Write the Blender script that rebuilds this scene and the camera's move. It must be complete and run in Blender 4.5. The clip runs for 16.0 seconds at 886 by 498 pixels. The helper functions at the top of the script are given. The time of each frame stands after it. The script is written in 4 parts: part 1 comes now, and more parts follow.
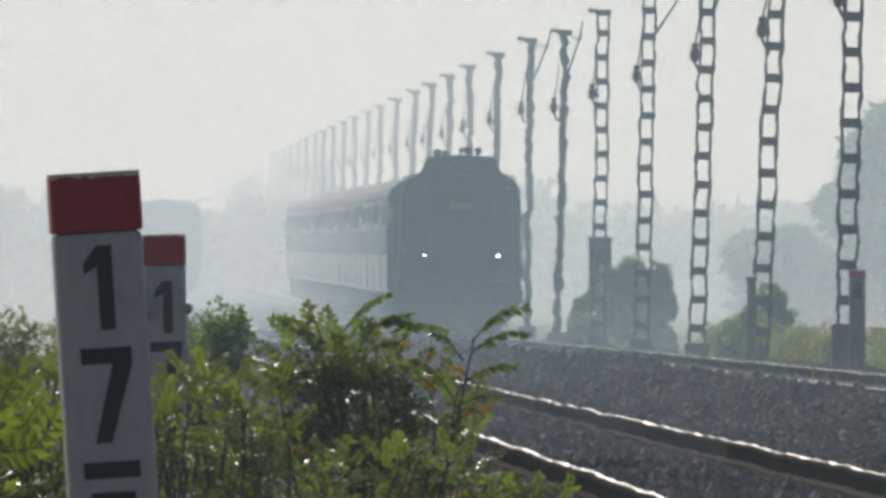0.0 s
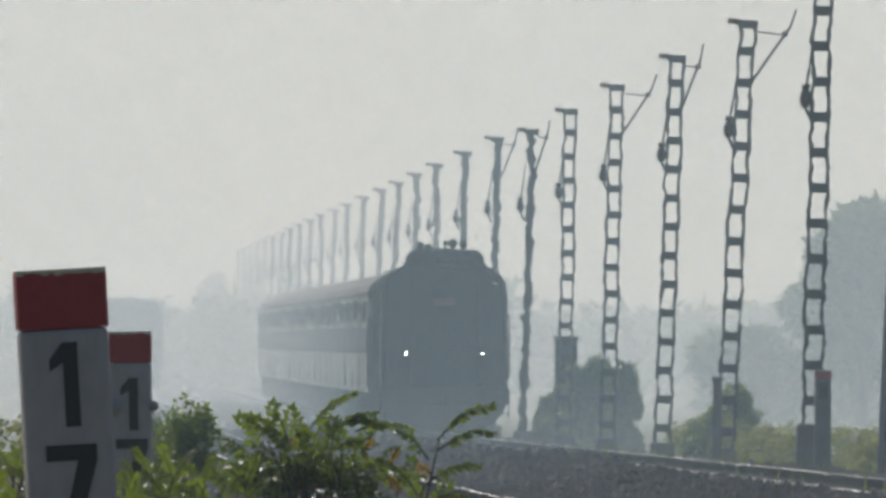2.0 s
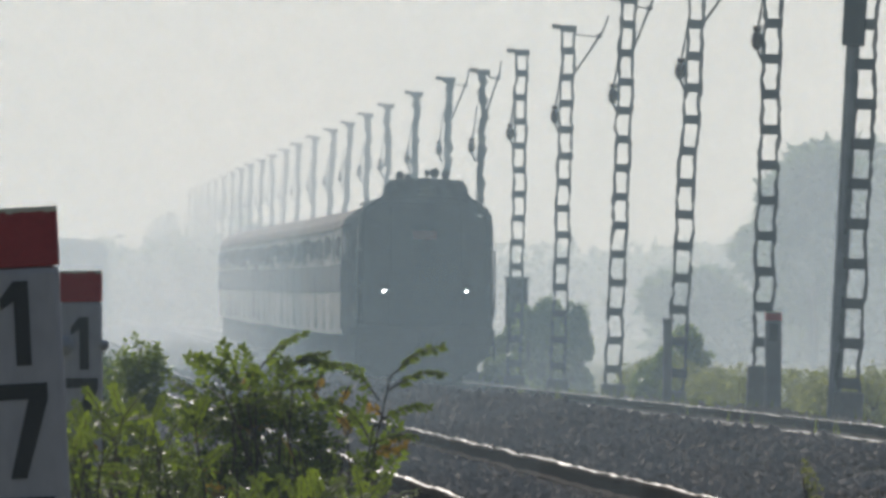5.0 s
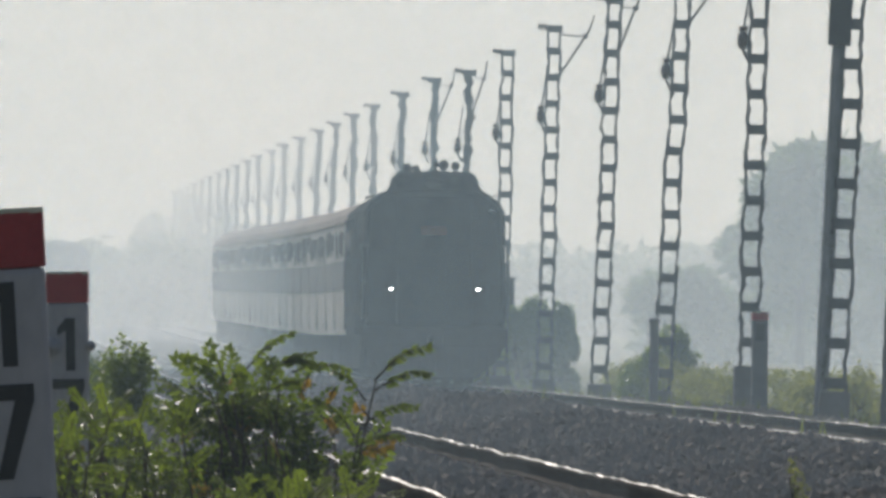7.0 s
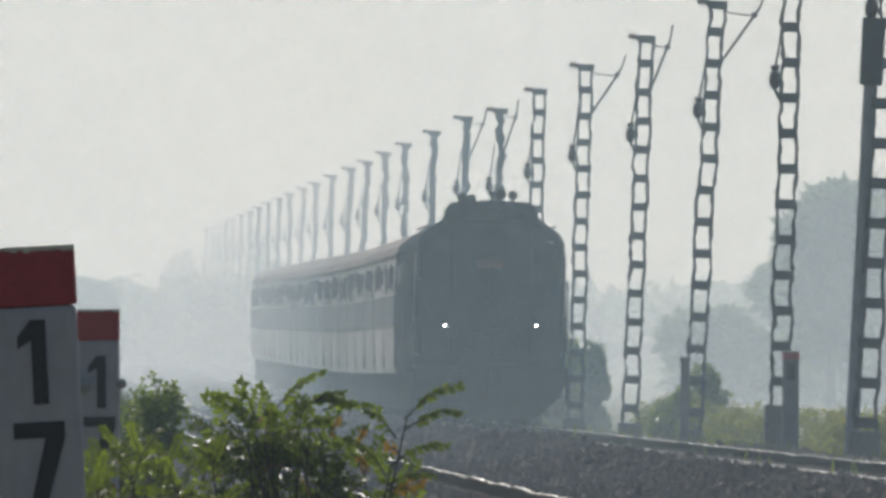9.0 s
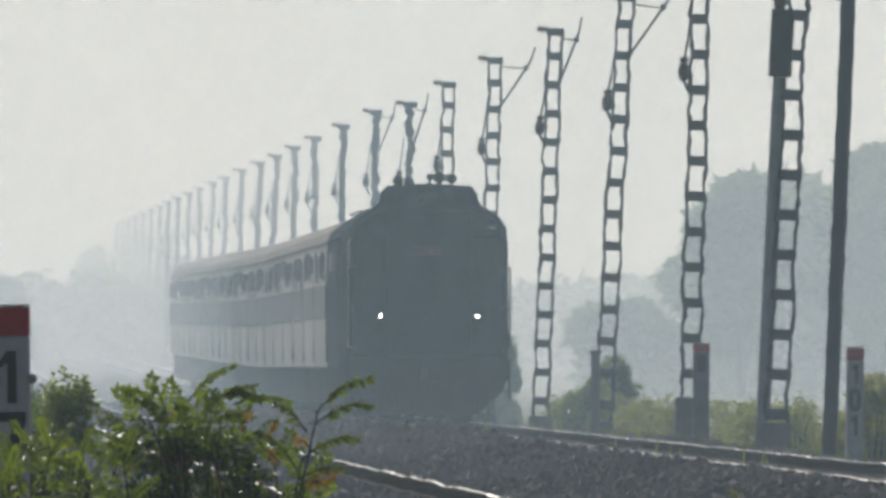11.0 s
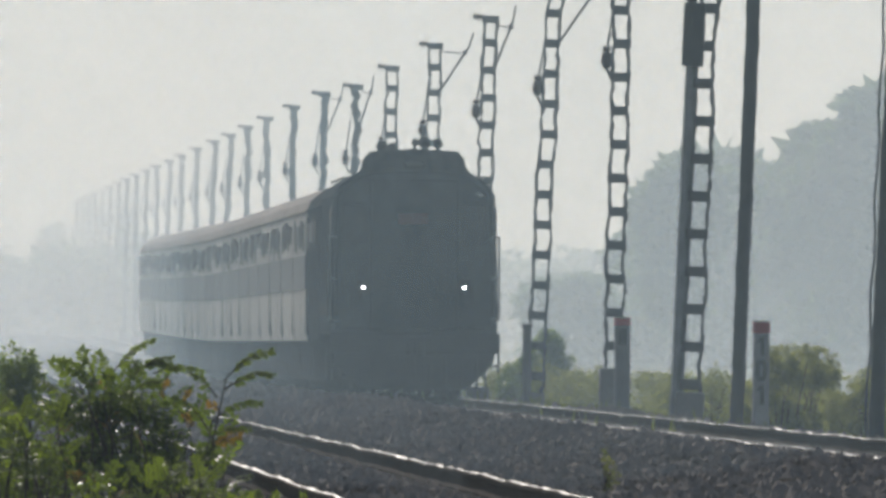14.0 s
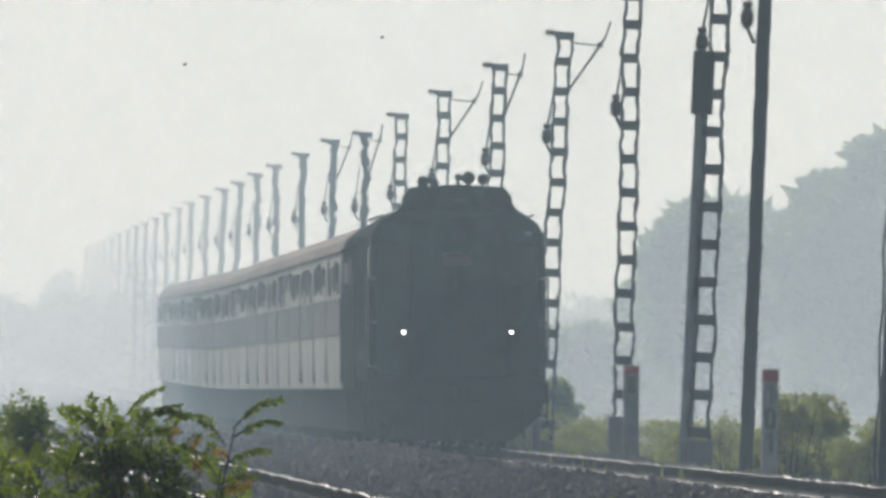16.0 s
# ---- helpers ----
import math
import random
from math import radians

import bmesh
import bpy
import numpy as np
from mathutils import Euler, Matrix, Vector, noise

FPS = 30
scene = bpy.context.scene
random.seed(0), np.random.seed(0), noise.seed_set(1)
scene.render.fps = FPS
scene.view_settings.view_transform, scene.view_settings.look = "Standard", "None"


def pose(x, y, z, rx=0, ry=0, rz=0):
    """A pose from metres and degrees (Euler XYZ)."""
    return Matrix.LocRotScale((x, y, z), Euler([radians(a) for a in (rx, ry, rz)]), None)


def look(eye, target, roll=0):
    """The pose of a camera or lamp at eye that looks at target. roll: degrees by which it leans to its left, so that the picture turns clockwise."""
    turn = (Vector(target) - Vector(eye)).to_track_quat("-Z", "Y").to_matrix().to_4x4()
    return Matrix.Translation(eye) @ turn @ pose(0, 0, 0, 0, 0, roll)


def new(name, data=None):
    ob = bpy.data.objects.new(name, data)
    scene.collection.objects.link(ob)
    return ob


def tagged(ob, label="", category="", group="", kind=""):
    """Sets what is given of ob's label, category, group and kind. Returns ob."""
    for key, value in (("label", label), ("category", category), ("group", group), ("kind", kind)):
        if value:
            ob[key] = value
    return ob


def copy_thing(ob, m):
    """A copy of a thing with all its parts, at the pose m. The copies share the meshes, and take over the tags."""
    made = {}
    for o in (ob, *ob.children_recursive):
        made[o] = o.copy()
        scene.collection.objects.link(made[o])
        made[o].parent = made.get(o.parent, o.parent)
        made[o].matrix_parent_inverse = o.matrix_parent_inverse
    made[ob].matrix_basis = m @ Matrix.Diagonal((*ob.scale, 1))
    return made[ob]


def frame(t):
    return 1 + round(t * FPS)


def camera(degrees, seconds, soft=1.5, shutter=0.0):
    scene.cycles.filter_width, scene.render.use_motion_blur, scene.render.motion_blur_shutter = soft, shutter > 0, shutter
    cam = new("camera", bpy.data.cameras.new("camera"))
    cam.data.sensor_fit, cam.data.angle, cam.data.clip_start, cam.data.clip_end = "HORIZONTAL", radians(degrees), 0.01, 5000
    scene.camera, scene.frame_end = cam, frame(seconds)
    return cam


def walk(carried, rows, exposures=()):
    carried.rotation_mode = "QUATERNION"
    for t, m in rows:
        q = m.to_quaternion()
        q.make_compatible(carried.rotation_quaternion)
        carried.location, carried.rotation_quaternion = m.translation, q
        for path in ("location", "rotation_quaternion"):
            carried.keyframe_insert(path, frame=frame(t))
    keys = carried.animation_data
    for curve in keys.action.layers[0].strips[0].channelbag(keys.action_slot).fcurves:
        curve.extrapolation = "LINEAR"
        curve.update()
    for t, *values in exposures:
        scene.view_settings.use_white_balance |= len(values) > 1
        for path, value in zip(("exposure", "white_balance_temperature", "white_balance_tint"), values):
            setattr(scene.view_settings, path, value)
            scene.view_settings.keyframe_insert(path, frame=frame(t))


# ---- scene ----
# World: y runs along the railway away from the eye, x to the right, z up; rail heads at z = 0.
cam = camera(1.449, 16.0, soft=3.5)
EYE_Z = 1.08
# seconds, metres drawn back, degrees turned right of the track's line, degrees up, lean
VIEW = [
    (0.00, 0.0, 0.6035, 0.0776, -0.06),
    (0.50, 0.0, 0.6284, 0.1505, 0.13),
    (1.00, 0.0, 0.6473, 0.1969, 0.11),
    (1.50, 0.0, 0.6452, 0.2451, 0.05),
    (2.00, 0.0, 0.6587, 0.2389, 0.21),
    (2.50, 0.0, 0.6968, 0.2055, 0.21),
    (3.00, 0.0, 0.7400, 0.1840, 0.28),
    (3.50, 0.0, 0.7434, 0.1330, 0.33),
    (4.00, 0.0, 0.7423, 0.1059, 0.32),
    (4.50, 0.0, 0.7191, 0.1241, 0.37),
    (5.00, 0.0, 0.7394, 0.1419, 0.42),
    (5.20, 0.0, 0.7409, 0.1428, 0.42),
    (7.30, 0.0, 0.7628, 0.1427, 0.33),
    (7.50, 0.0, 0.7340, 0.1408, 0.41),
    (8.00, 0.0, 0.7068, 0.1563, 0.46),
    (8.50, 0.0, 0.7162, 0.1743, 0.46),
    (9.00, 0.0, 0.7104, 0.2053, 0.47),
    (9.50, 0.0, 0.7270, 0.1458, 0.45),
    (10.00, 0.0, 0.8120, 0.1295, 0.37),
    (10.20, 0.0, 0.8360, 0.1470, 0.37),
    (12.30, 0.0, 0.8672, 0.2142, -0.09),
    (12.40, 0.6, 0.8700, 0.2170, -0.09),
    (12.50, 2.4, 0.8728, 0.2198, -0.09),
    (12.60, 5.0, 0.8885, 0.2146, -0.02),
    (12.80, 11.3, 0.9199, 0.2042, 0.13),
    (13.00, 17.6, 0.9513, 0.1938, 0.28),
    (13.20, 23.9, 0.9494, 0.2006, 0.26),
    (13.35, 28.2, 0.9480, 0.2058, 0.25),
    (13.50, 31.0, 0.9466, 0.2109, 0.23),
    (13.70, 32.0, 0.9353, 0.1874, 0.16),
    (14.00, 32.0, 0.9183, 0.1521, 0.05),
    (14.50, 32.0, 0.9030, 0.1379, 0.01),
    (15.00, 32.0, 0.8858, 0.1772, 0.19),
    (15.50, 32.0, 0.8840, 0.2234, 0.10),
    (16.00, 32.0, 0.9033, 0.2306, 0.09),
]


def view_pose(back, right, up, lean):
    eye = Vector((0, -back, EYE_Z))
    way = Vector((math.tan(radians(right)), 1, math.tan(radians(up))))
    return look(eye, eye + way * 100, lean)


# the clip's camera darkens its picture for a while and opens up again
EXPOSURE = [(0.0, 0.0), (1.0, 0.02), (1.5, -0.2), (2.0, -0.23), (3.0, -0.25), (3.5, -0.27), (4.0, -0.15), (4.5, -0.05), (7.5, -0.05), (10.0, -0.05),
            (12.5, 0.0), (13.0, 0.07), (13.5, -0.07), (14.0, -0.07), (14.5, 0.04), (15.0, 0.1), (16.0, 0.1)]
walk(cam, [(t, view_pose(b, r, u, l)) for t, b, r, u, l in VIEW], [(t, stops, 6590, 11) for t, stops in EXPOSURE])

# ---- world and sun ----
SUN_UP, SUN_TURN = 40.0, -13.0
world = bpy.data.worlds.new("sky")
scene.world = world
world.use_nodes = True
wn = world.node_tree
sky = wn.nodes.new("ShaderNodeTexSky")
sky.sky_type, sky.sun_disc = "NISHITA", False
sky.sun_elevation, sky.sun_rotation = radians(SUN_UP), radians(SUN_TURN)
sky.air_density, sky.dust_density, sky.ozone_density = 1.0, 4.0, 1.0
wn.links.new(sky.outputs[0], wn.nodes["Background"].inputs[0])
wn.nodes["Background"].inputs[1].default_value = 0.085
sun_data = bpy.data.lights.new("sun", "SUN")
sun_data.energy, sun_data.angle, sun_data.color = 3.2, radians(1.2), (1.0, 0.965, 0.9)
sun = new("sun", sun_data)
sun_way = Vector((math.sin(radians(SUN_TURN)) * math.cos(radians(SUN_UP)),
                  math.cos(radians(SUN_TURN)) * math.cos(radians(SUN_UP)), math.sin(radians(SUN_UP))))
sun.matrix_world = look(sun_way * 50, (0, 0, 0))
scene.cycles.transparent_max_bounces = 64


# ---- materials ----
def surface(name, dark, light, size=1.0, rough=0.7, metal=0.0, bump=0.3, fine=12.0, spread=0.15, through_light=None, streak=1.0):
    """A mottled surface: broad stains and fine grain between two colours, with relief."""
    m = bpy.data.materials.new(name)
    m.use_nodes = True
    t = m.node_tree
    b = t.nodes["Principled BSDF"]
    co = t.nodes.new("ShaderNodeTexCoord")
    broad = t.nodes.new("ShaderNodeTexNoise")
    broad.inputs["Scale"].default_value, broad.inputs["Detail"].default_value = 1.0 / size, 5.0
    grain = t.nodes.new("ShaderNodeTexNoise")
    grain.inputs["Scale"].default_value, grain.inputs["Detail"].default_value = fine / size, 4.0
    run = t.nodes.new("ShaderNodeMapping")
    run.inputs["Scale"].default_value = (1, 1, streak)
    t.links.new(co.outputs["Object"], run.inputs["Vector"])
    for n in (broad, grain):
        t.links.new(run.outputs[0], n.inputs["Vector"])
    mix = t.nodes.new("ShaderNodeMath")
    mix.operation = "MULTIPLY_ADD"
    t.links.new(grain.outputs[0], mix.inputs[0])
    mix.inputs[1].default_value = 0.5
    half = t.nodes.new("ShaderNodeMath")
    half.operation = "MULTIPLY"
    half.inputs[1].default_value = 0.5
    t.links.new(broad.outputs[0], half.inputs[0])
    t.links.new(half.outputs[0], mix.inputs[2])
    info = t.nodes.new("ShaderNodeObjectInfo")
    isle = t.nodes.new("ShaderNodeNewGeometry")
    rnd = t.nodes.new("ShaderNodeMath")
    rnd.operation = "ADD"
    t.links.new(info.outputs["Random"], rnd.inputs[0])
    t.links.new(isle.outputs["Random Per Island"], rnd.inputs[1])
    vary = t.nodes.new("ShaderNodeMath")
    vary.operation = "MULTIPLY_ADD"
    t.links.new(rnd.outputs[0], vary.inputs[0])
    vary.inputs[1].default_value = spread
    t.links.new(mix.outputs[0], vary.inputs[2])
    ramp = t.nodes.new("ShaderNodeValToRGB")
    ramp.color_ramp.elements[0].position, ramp.color_ramp.elements[1].position = 0.36, 0.66 + spread
    ramp.color_ramp.elements[0].color, ramp.color_ramp.elements[1].color = (*dark, 1), (*light, 1)
    t.links.new(vary.outputs[0], ramp.inputs[0])
    t.links.new(ramp.outputs[0], b.inputs["Base Color"])
    b.inputs["Roughness"].default_value, b.inputs["Metallic"].default_value = rough, metal
    if rough > 0.88:
        b.inputs["Specular IOR Level"].default_value = 0.15 if rough < 1 else 0.0
    if bump:
        bp = t.nodes.new("ShaderNodeBump")
        bp.inputs["Strength"].default_value, bp.inputs["Distance"].default_value = bump, 0.02 * size
        t.links.new(grain.outputs[0], bp.inputs["Height"])
        t.links.new(bp.outputs[0], b.inputs["Normal"])
    if through_light:
        b.inputs["Specular IOR Level"].default_value = 0.4
        tl = t.nodes.new("ShaderNodeBsdfTranslucent")
        tint = t.nodes.new("ShaderNodeMix")
        tint.data_type, tint.blend_type = "RGBA", "MULTIPLY"
        tint.inputs[0].default_value = 1.0
        t.links.new(ramp.outputs[0], tint.inputs[6])
        tint.inputs[7].default_value = (*through_light, 1)
        t.links.new(tint.outputs[2], tl.inputs[0])
        mx = t.nodes.new("ShaderNodeMixShader")
        mx.inputs[0].default_value = 0.5
        t.links.new(b.outputs[0], mx.inputs[1])
        t.links.new(tl.outputs[0], mx.inputs[2])
        t.links.new(mx.outputs[0], t.nodes["Material Output"].inputs[0])
    return m


def glow(name, colour, strength):
    m = bpy.data.materials.new(name)
    m.use_nodes = True
    b = m.node_tree.nodes["Principled BSDF"]
    b.inputs["Base Color"].default_value = (*colour, 1)
    b.inputs["Emission Color"].default_value = (*colour, 1)
    b.inputs["Emission Strength"].default_value = strength
    return m


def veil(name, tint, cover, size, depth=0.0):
    """A sheet standing in for haze: lets most light pass and scatters the rest."""
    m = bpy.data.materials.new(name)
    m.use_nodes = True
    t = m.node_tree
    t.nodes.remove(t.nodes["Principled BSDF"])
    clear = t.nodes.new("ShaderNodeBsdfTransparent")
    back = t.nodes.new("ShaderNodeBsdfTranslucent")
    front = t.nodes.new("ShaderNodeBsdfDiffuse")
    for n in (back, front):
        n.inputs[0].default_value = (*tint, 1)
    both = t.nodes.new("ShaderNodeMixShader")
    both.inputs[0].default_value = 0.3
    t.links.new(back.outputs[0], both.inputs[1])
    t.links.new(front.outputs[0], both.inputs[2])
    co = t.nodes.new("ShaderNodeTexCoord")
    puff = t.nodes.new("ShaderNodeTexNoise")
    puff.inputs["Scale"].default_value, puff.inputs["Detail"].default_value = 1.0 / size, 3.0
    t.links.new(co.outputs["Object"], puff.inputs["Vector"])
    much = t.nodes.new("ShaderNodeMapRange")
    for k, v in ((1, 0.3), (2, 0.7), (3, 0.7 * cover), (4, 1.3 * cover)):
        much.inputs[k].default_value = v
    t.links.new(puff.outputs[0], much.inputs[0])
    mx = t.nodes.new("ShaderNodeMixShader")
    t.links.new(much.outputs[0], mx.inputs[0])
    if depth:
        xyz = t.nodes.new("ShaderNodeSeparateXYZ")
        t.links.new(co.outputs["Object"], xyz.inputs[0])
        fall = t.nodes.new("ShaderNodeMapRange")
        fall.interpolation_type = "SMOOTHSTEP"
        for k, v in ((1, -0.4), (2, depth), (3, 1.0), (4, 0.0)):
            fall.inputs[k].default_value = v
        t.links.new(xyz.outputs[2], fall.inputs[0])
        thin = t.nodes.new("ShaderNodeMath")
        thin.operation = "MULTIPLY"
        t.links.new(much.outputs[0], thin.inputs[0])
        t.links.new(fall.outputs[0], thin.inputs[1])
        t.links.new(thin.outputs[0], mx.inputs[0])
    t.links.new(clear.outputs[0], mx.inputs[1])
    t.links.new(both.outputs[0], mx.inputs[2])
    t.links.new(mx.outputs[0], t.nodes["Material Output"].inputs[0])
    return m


EARTH = surface("earth", (0.09, 0.085, 0.05), (0.17, 0.16, 0.09), 2.0, 1.0, bump=0.6)
BALLAST = surface("ballast", (0.042, 0.043, 0.043), (0.14, 0.135, 0.128), 0.6, 1.0, bump=0.8)
STONE = surface("crushed_stone", (0.024, 0.024, 0.024), (0.27, 0.245, 0.22), 1.3, 1.0, bump=0.0, fine=20, spread=0.6)
RAIL_SIDE = surface("rusty_rail_steel", (0.03, 0.028, 0.026), (0.085, 0.076, 0.07), 0.4, 1.0, bump=0.8)
# coarse light and dark mottling paints a broken glint on the head
RAIL_HEAD = surface("polished_rail_steel", (0.3, 0.3, 0.3), (0.9, 0.89, 0.87), 0.9, 0.36, 1.0, bump=0.6, fine=3)
# darker, rougher copy for the far rails, to paint a weaker glint
RAIL_DULL = surface("dull_rail_steel", (0.25, 0.25, 0.25), (0.75, 0.74, 0.72), 0.3, 0.42, 1.0, bump=0.6)
CONCRETE = surface("concrete", (0.12, 0.12, 0.115), (0.22, 0.215, 0.205), 0.5, 0.95)
DARK_CONCRETE = surface("dark_concrete", (0.035, 0.034, 0.032), (0.085, 0.08, 0.075), 0.5, 1.0)
GALV = surface("dull_galvanised_steel", (0.06, 0.063, 0.065), (0.11, 0.115, 0.12), 0.5, 0.6, 0.4, bump=0.15)
BLACK_IRON = surface("dark_iron", (0.022, 0.022, 0.024), (0.05, 0.05, 0.05), 0.3, 1.0, 0.0)
PORCELAIN = surface("brown_porcelain", (0.035, 0.02, 0.016), (0.07, 0.04, 0.03), 0.2, 0.25, bump=0.0)
WHITE_PAINT = surface("whitewash", (0.27, 0.27, 0.29), (0.43, 0.43, 0.45), 0.35, 0.75, bump=0.25, fine=9, streak=0.35)
# darker copies of the whitewash: the far posts' shade put into colour
SHADED_WHITE = surface("shaded_whitewash", (0.07, 0.075, 0.08), (0.16, 0.165, 0.17), 0.3, 0.85, bump=0.3)
DIM_WHITE = surface("dim_whitewash", (0.16, 0.17, 0.18), (0.34, 0.35, 0.36), 0.3, 0.85, bump=0.3)
RED_PAINT = surface("red_paint", (0.2, 0.02, 0.025), (0.34, 0.035, 0.04), 0.3, 0.7, bump=0.25)
RUST_PLATE = surface("dull_red_plate", (0.05, 0.022, 0.022), (0.09, 0.035, 0.034), 0.3, 0.8)
VAN_PAINT = surface("dark_van_paint", (0.02, 0.023, 0.026), (0.05, 0.053, 0.056), 1.5, 1.0, bump=0.1)
BLACK_PAINT = surface("black_paint", (0.02, 0.022, 0.024), (0.04, 0.042, 0.044), 0.2, 0.7, bump=0.1)
LOCO_PAINT = surface("sooty_loco_paint", (0.012, 0.016, 0.02), (0.05, 0.056, 0.06), 0.7, 1.0, bump=0.15, fine=8, streak=0.35)
LOCO_BAND = surface("loco_stripe", (0.03, 0.031, 0.03), (0.075, 0.073, 0.068), 0.6, 1.0, bump=0.1)
COACH_LIGHT = surface("grey_cream_coach_paint", (0.15, 0.145, 0.132), (0.46, 0.445, 0.41), 1.6, 0.9, bump=0.1, fine=5, streak=0.1)
COACH_BAND = surface("blue_grey_coach_band", (0.05, 0.06, 0.068), (0.15, 0.155, 0.16), 1.5, 0.9, bump=0.1, fine=6, streak=0.12)
COACH_ROOF = surface("dusty_coach_roof", (0.14, 0.118, 0.105), (0.27, 0.235, 0.21), 1.2, 0.95, bump=0.2)
DARK_GLASS = surface("dark_window_glass", (0.02, 0.024, 0.028), (0.04, 0.045, 0.05), 0.5, 0.12, bump=0.0)
OPEN_WINDOW = surface("dark_coach_window", (0.02, 0.02, 0.022), (0.06, 0.06, 0.06), 0.6, 0.95, bump=0.0)
SUNLIT_RIM = surface("sunlit_cement", (0.4, 0.38, 0.3), (0.62, 0.6, 0.5), 0.08, 0.9)
HEADLIGHT = glow("headlight_lens", (1.0, 0.98, 0.94), 30.0)
LEAF = surface("green_leaf", (0.02, 0.034, 0.012), (0.125, 0.158, 0.045), 0.2, 0.3, bump=0.0, spread=0.7, through_light=(1.5, 1.65, 0.6))
LEAF_DEEP = surface("mature_and_shaded_leaf", (0.022, 0.034, 0.014), (0.1, 0.125, 0.04), 0.2, 0.3, bump=0.0, spread=0.6, through_light=(1.2, 1.3, 0.6))
LEAF_YELLOW = surface("young_leaf", (0.026, 0.044, 0.014), (0.14, 0.178, 0.04), 0.2, 0.35, bump=0.0, spread=0.7, through_light=(1.4, 1.5, 0.5))
LEAF_DRY = surface("dry_leaf", (0.17, 0.115, 0.03), (0.3, 0.22, 0.06), 0.2, 0.6, bump=0.0, spread=0.3, through_light=(1.4, 1.2, 0.6))
LEAF_FAR = surface("dull_leaf", (0.035, 0.055, 0.02), (0.08, 0.11, 0.04), 1.0, 0.6, bump=0.0, spread=0.3, through_light=(1.2, 1.3, 0.6))
# leaf colours paled and evened out to put haze into them
HEDGE = surface("haze_paled_leaf", (0.13, 0.15, 0.075), (0.21, 0.222, 0.11), 0.5, 0.6, bump=0.0, spread=0.3, through_light=(1.4, 1.4, 0.7))
BARK = surface("bark", (0.04, 0.032, 0.024), (0.1, 0.08, 0.06), 0.2, 0.9, bump=0.5)
GRASS = surface("grass", (0.08, 0.1, 0.02), (0.18, 0.19, 0.05), 0.4, 0.6, bump=0.0, spread=0.3, through_light=(1.3, 1.4, 0.5))


# ---- mesh helpers ----
def box(bm, c, s, bevel=0.0):
    made = bmesh.ops.create_cube(bm, size=1.0, matrix=Matrix.Translation(c) @ Matrix.Diagonal((*s, 1)))["verts"]
    if bevel:
        edges = list({e for v in made for e in v.link_edges})
        bmesh.ops.bevel(bm, geom=edges, offset=bevel, segments=2, affect="EDGES", profile=0.6)


def rod(bm, a, b, r, r2=None, seg=8):
    a, b = Vector(a), Vector(b)
    m = Matrix.Translation((a + b) / 2) @ (b - a).to_track_quat("Z", "Y").to_matrix().to_4x4()
    bmesh.ops.create_cone(bm, cap_ends=True, segments=seg, radius1=r, radius2=r if r2 is None else r2,
                          depth=(b - a).length, matrix=m)


def ball(bm, c, s, seg=12):
    bmesh.ops.create_uvsphere(bm, u_segments=seg, v_segments=seg // 2 + 2, radius=0.5,
                              matrix=Matrix.Translation(c) @ Matrix.Diagonal((*s, 1)))


def prism(bm, profile, y0, y1, steps=1):
    """Sweep a closed x, z outline along y."""
    rings = [[bm.verts.new((x, y0 + (y1 - y0) * i / steps, z)) for x, z in profile] for i in range(steps + 1)]
    n = len(profile)
    for p, q in zip(rings, rings[1:]):
        for i in range(n):
            bm.faces.new((p[i], p[(i + 1) % n], q[(i + 1) % n], q[i]))
    bm.faces.new(rings[0][::-1])
    bm.faces.new(rings[-1])
    bmesh.ops.recalc_face_normals(bm, faces=bm.faces[:])


def mesh_of(name, bm, material, smooth=False):
    me = bpy.data.meshes.new(name)
    bm.to_mesh(me)
    bm.free()
    me.materials.append(material)
    if smooth:
        me.shade_smooth()
    return me


def part(name, bm, material, parent, label="", smooth=False):
    ob = new(name, mesh_of(name, bm, material, smooth))
    ob.parent = parent
    return tagged(ob, label) if label else ob


def many(name, verts, faces, material, parent=None):
    me = bpy.data.meshes.new(name)
    me.from_pydata(verts, [], faces)
    me.materials.append(material)
    ob = new(name, me)
    ob.parent = parent
    return ob


def empty(name, m, label, category, group="", kind=""):
    ob = new(name)
    ob.matrix_basis = m
    return tagged(ob, label, category, group, kind)


# ---- ground and track bed ----
def climb(y):
    """The line begins to rise gently some way off."""
    u = max(0.0, y - 880)
    return 0.0016 * u * u / (u + 60)


def ground_z(x, y):
    """Low ground beside a bank; it lies a little higher to the right."""
    return climb(y) + (-0.75 if x < 6 else -0.6) + 0.12 * noise.noise((x * 0.06, y * 0.02, 0.3)) * min(1, abs(y) / 40 + 0.2)


def build_ground():
    xs = [-3000, -800, -250, -90, -40, -20, -12, -8, -5, -3, -1, 1, 3, 5, 8, 11, 14, 16, 18, 21, 25, 32, 45, 80, 150, 400, 1200, 3000]
    ys = [-300, -100, -40] + list(range(0, 1000, 20)) + [1060, 1120, 1200, 1300, 1450, 1600, 1800, 2100, 2400, 3300, 4600]
    verts = [(x, y, ground_z(x, y)) for y in ys for x in xs]
    n = len(xs)
    faces = [(j * n + i, j * n + i + 1, (j + 1) * n + i + 1, (j + 1) * n + i) for j in range(len(ys) - 1) for i in range(n - 1)]
    tagged(many("ground", verts, faces, EARTH), "dry earth with sparse grass beside the railway", "ground", kind="structure")


NEAR_TRACK, FAR_TRACK, GAUGE = 4.04, 10.26, 1.74


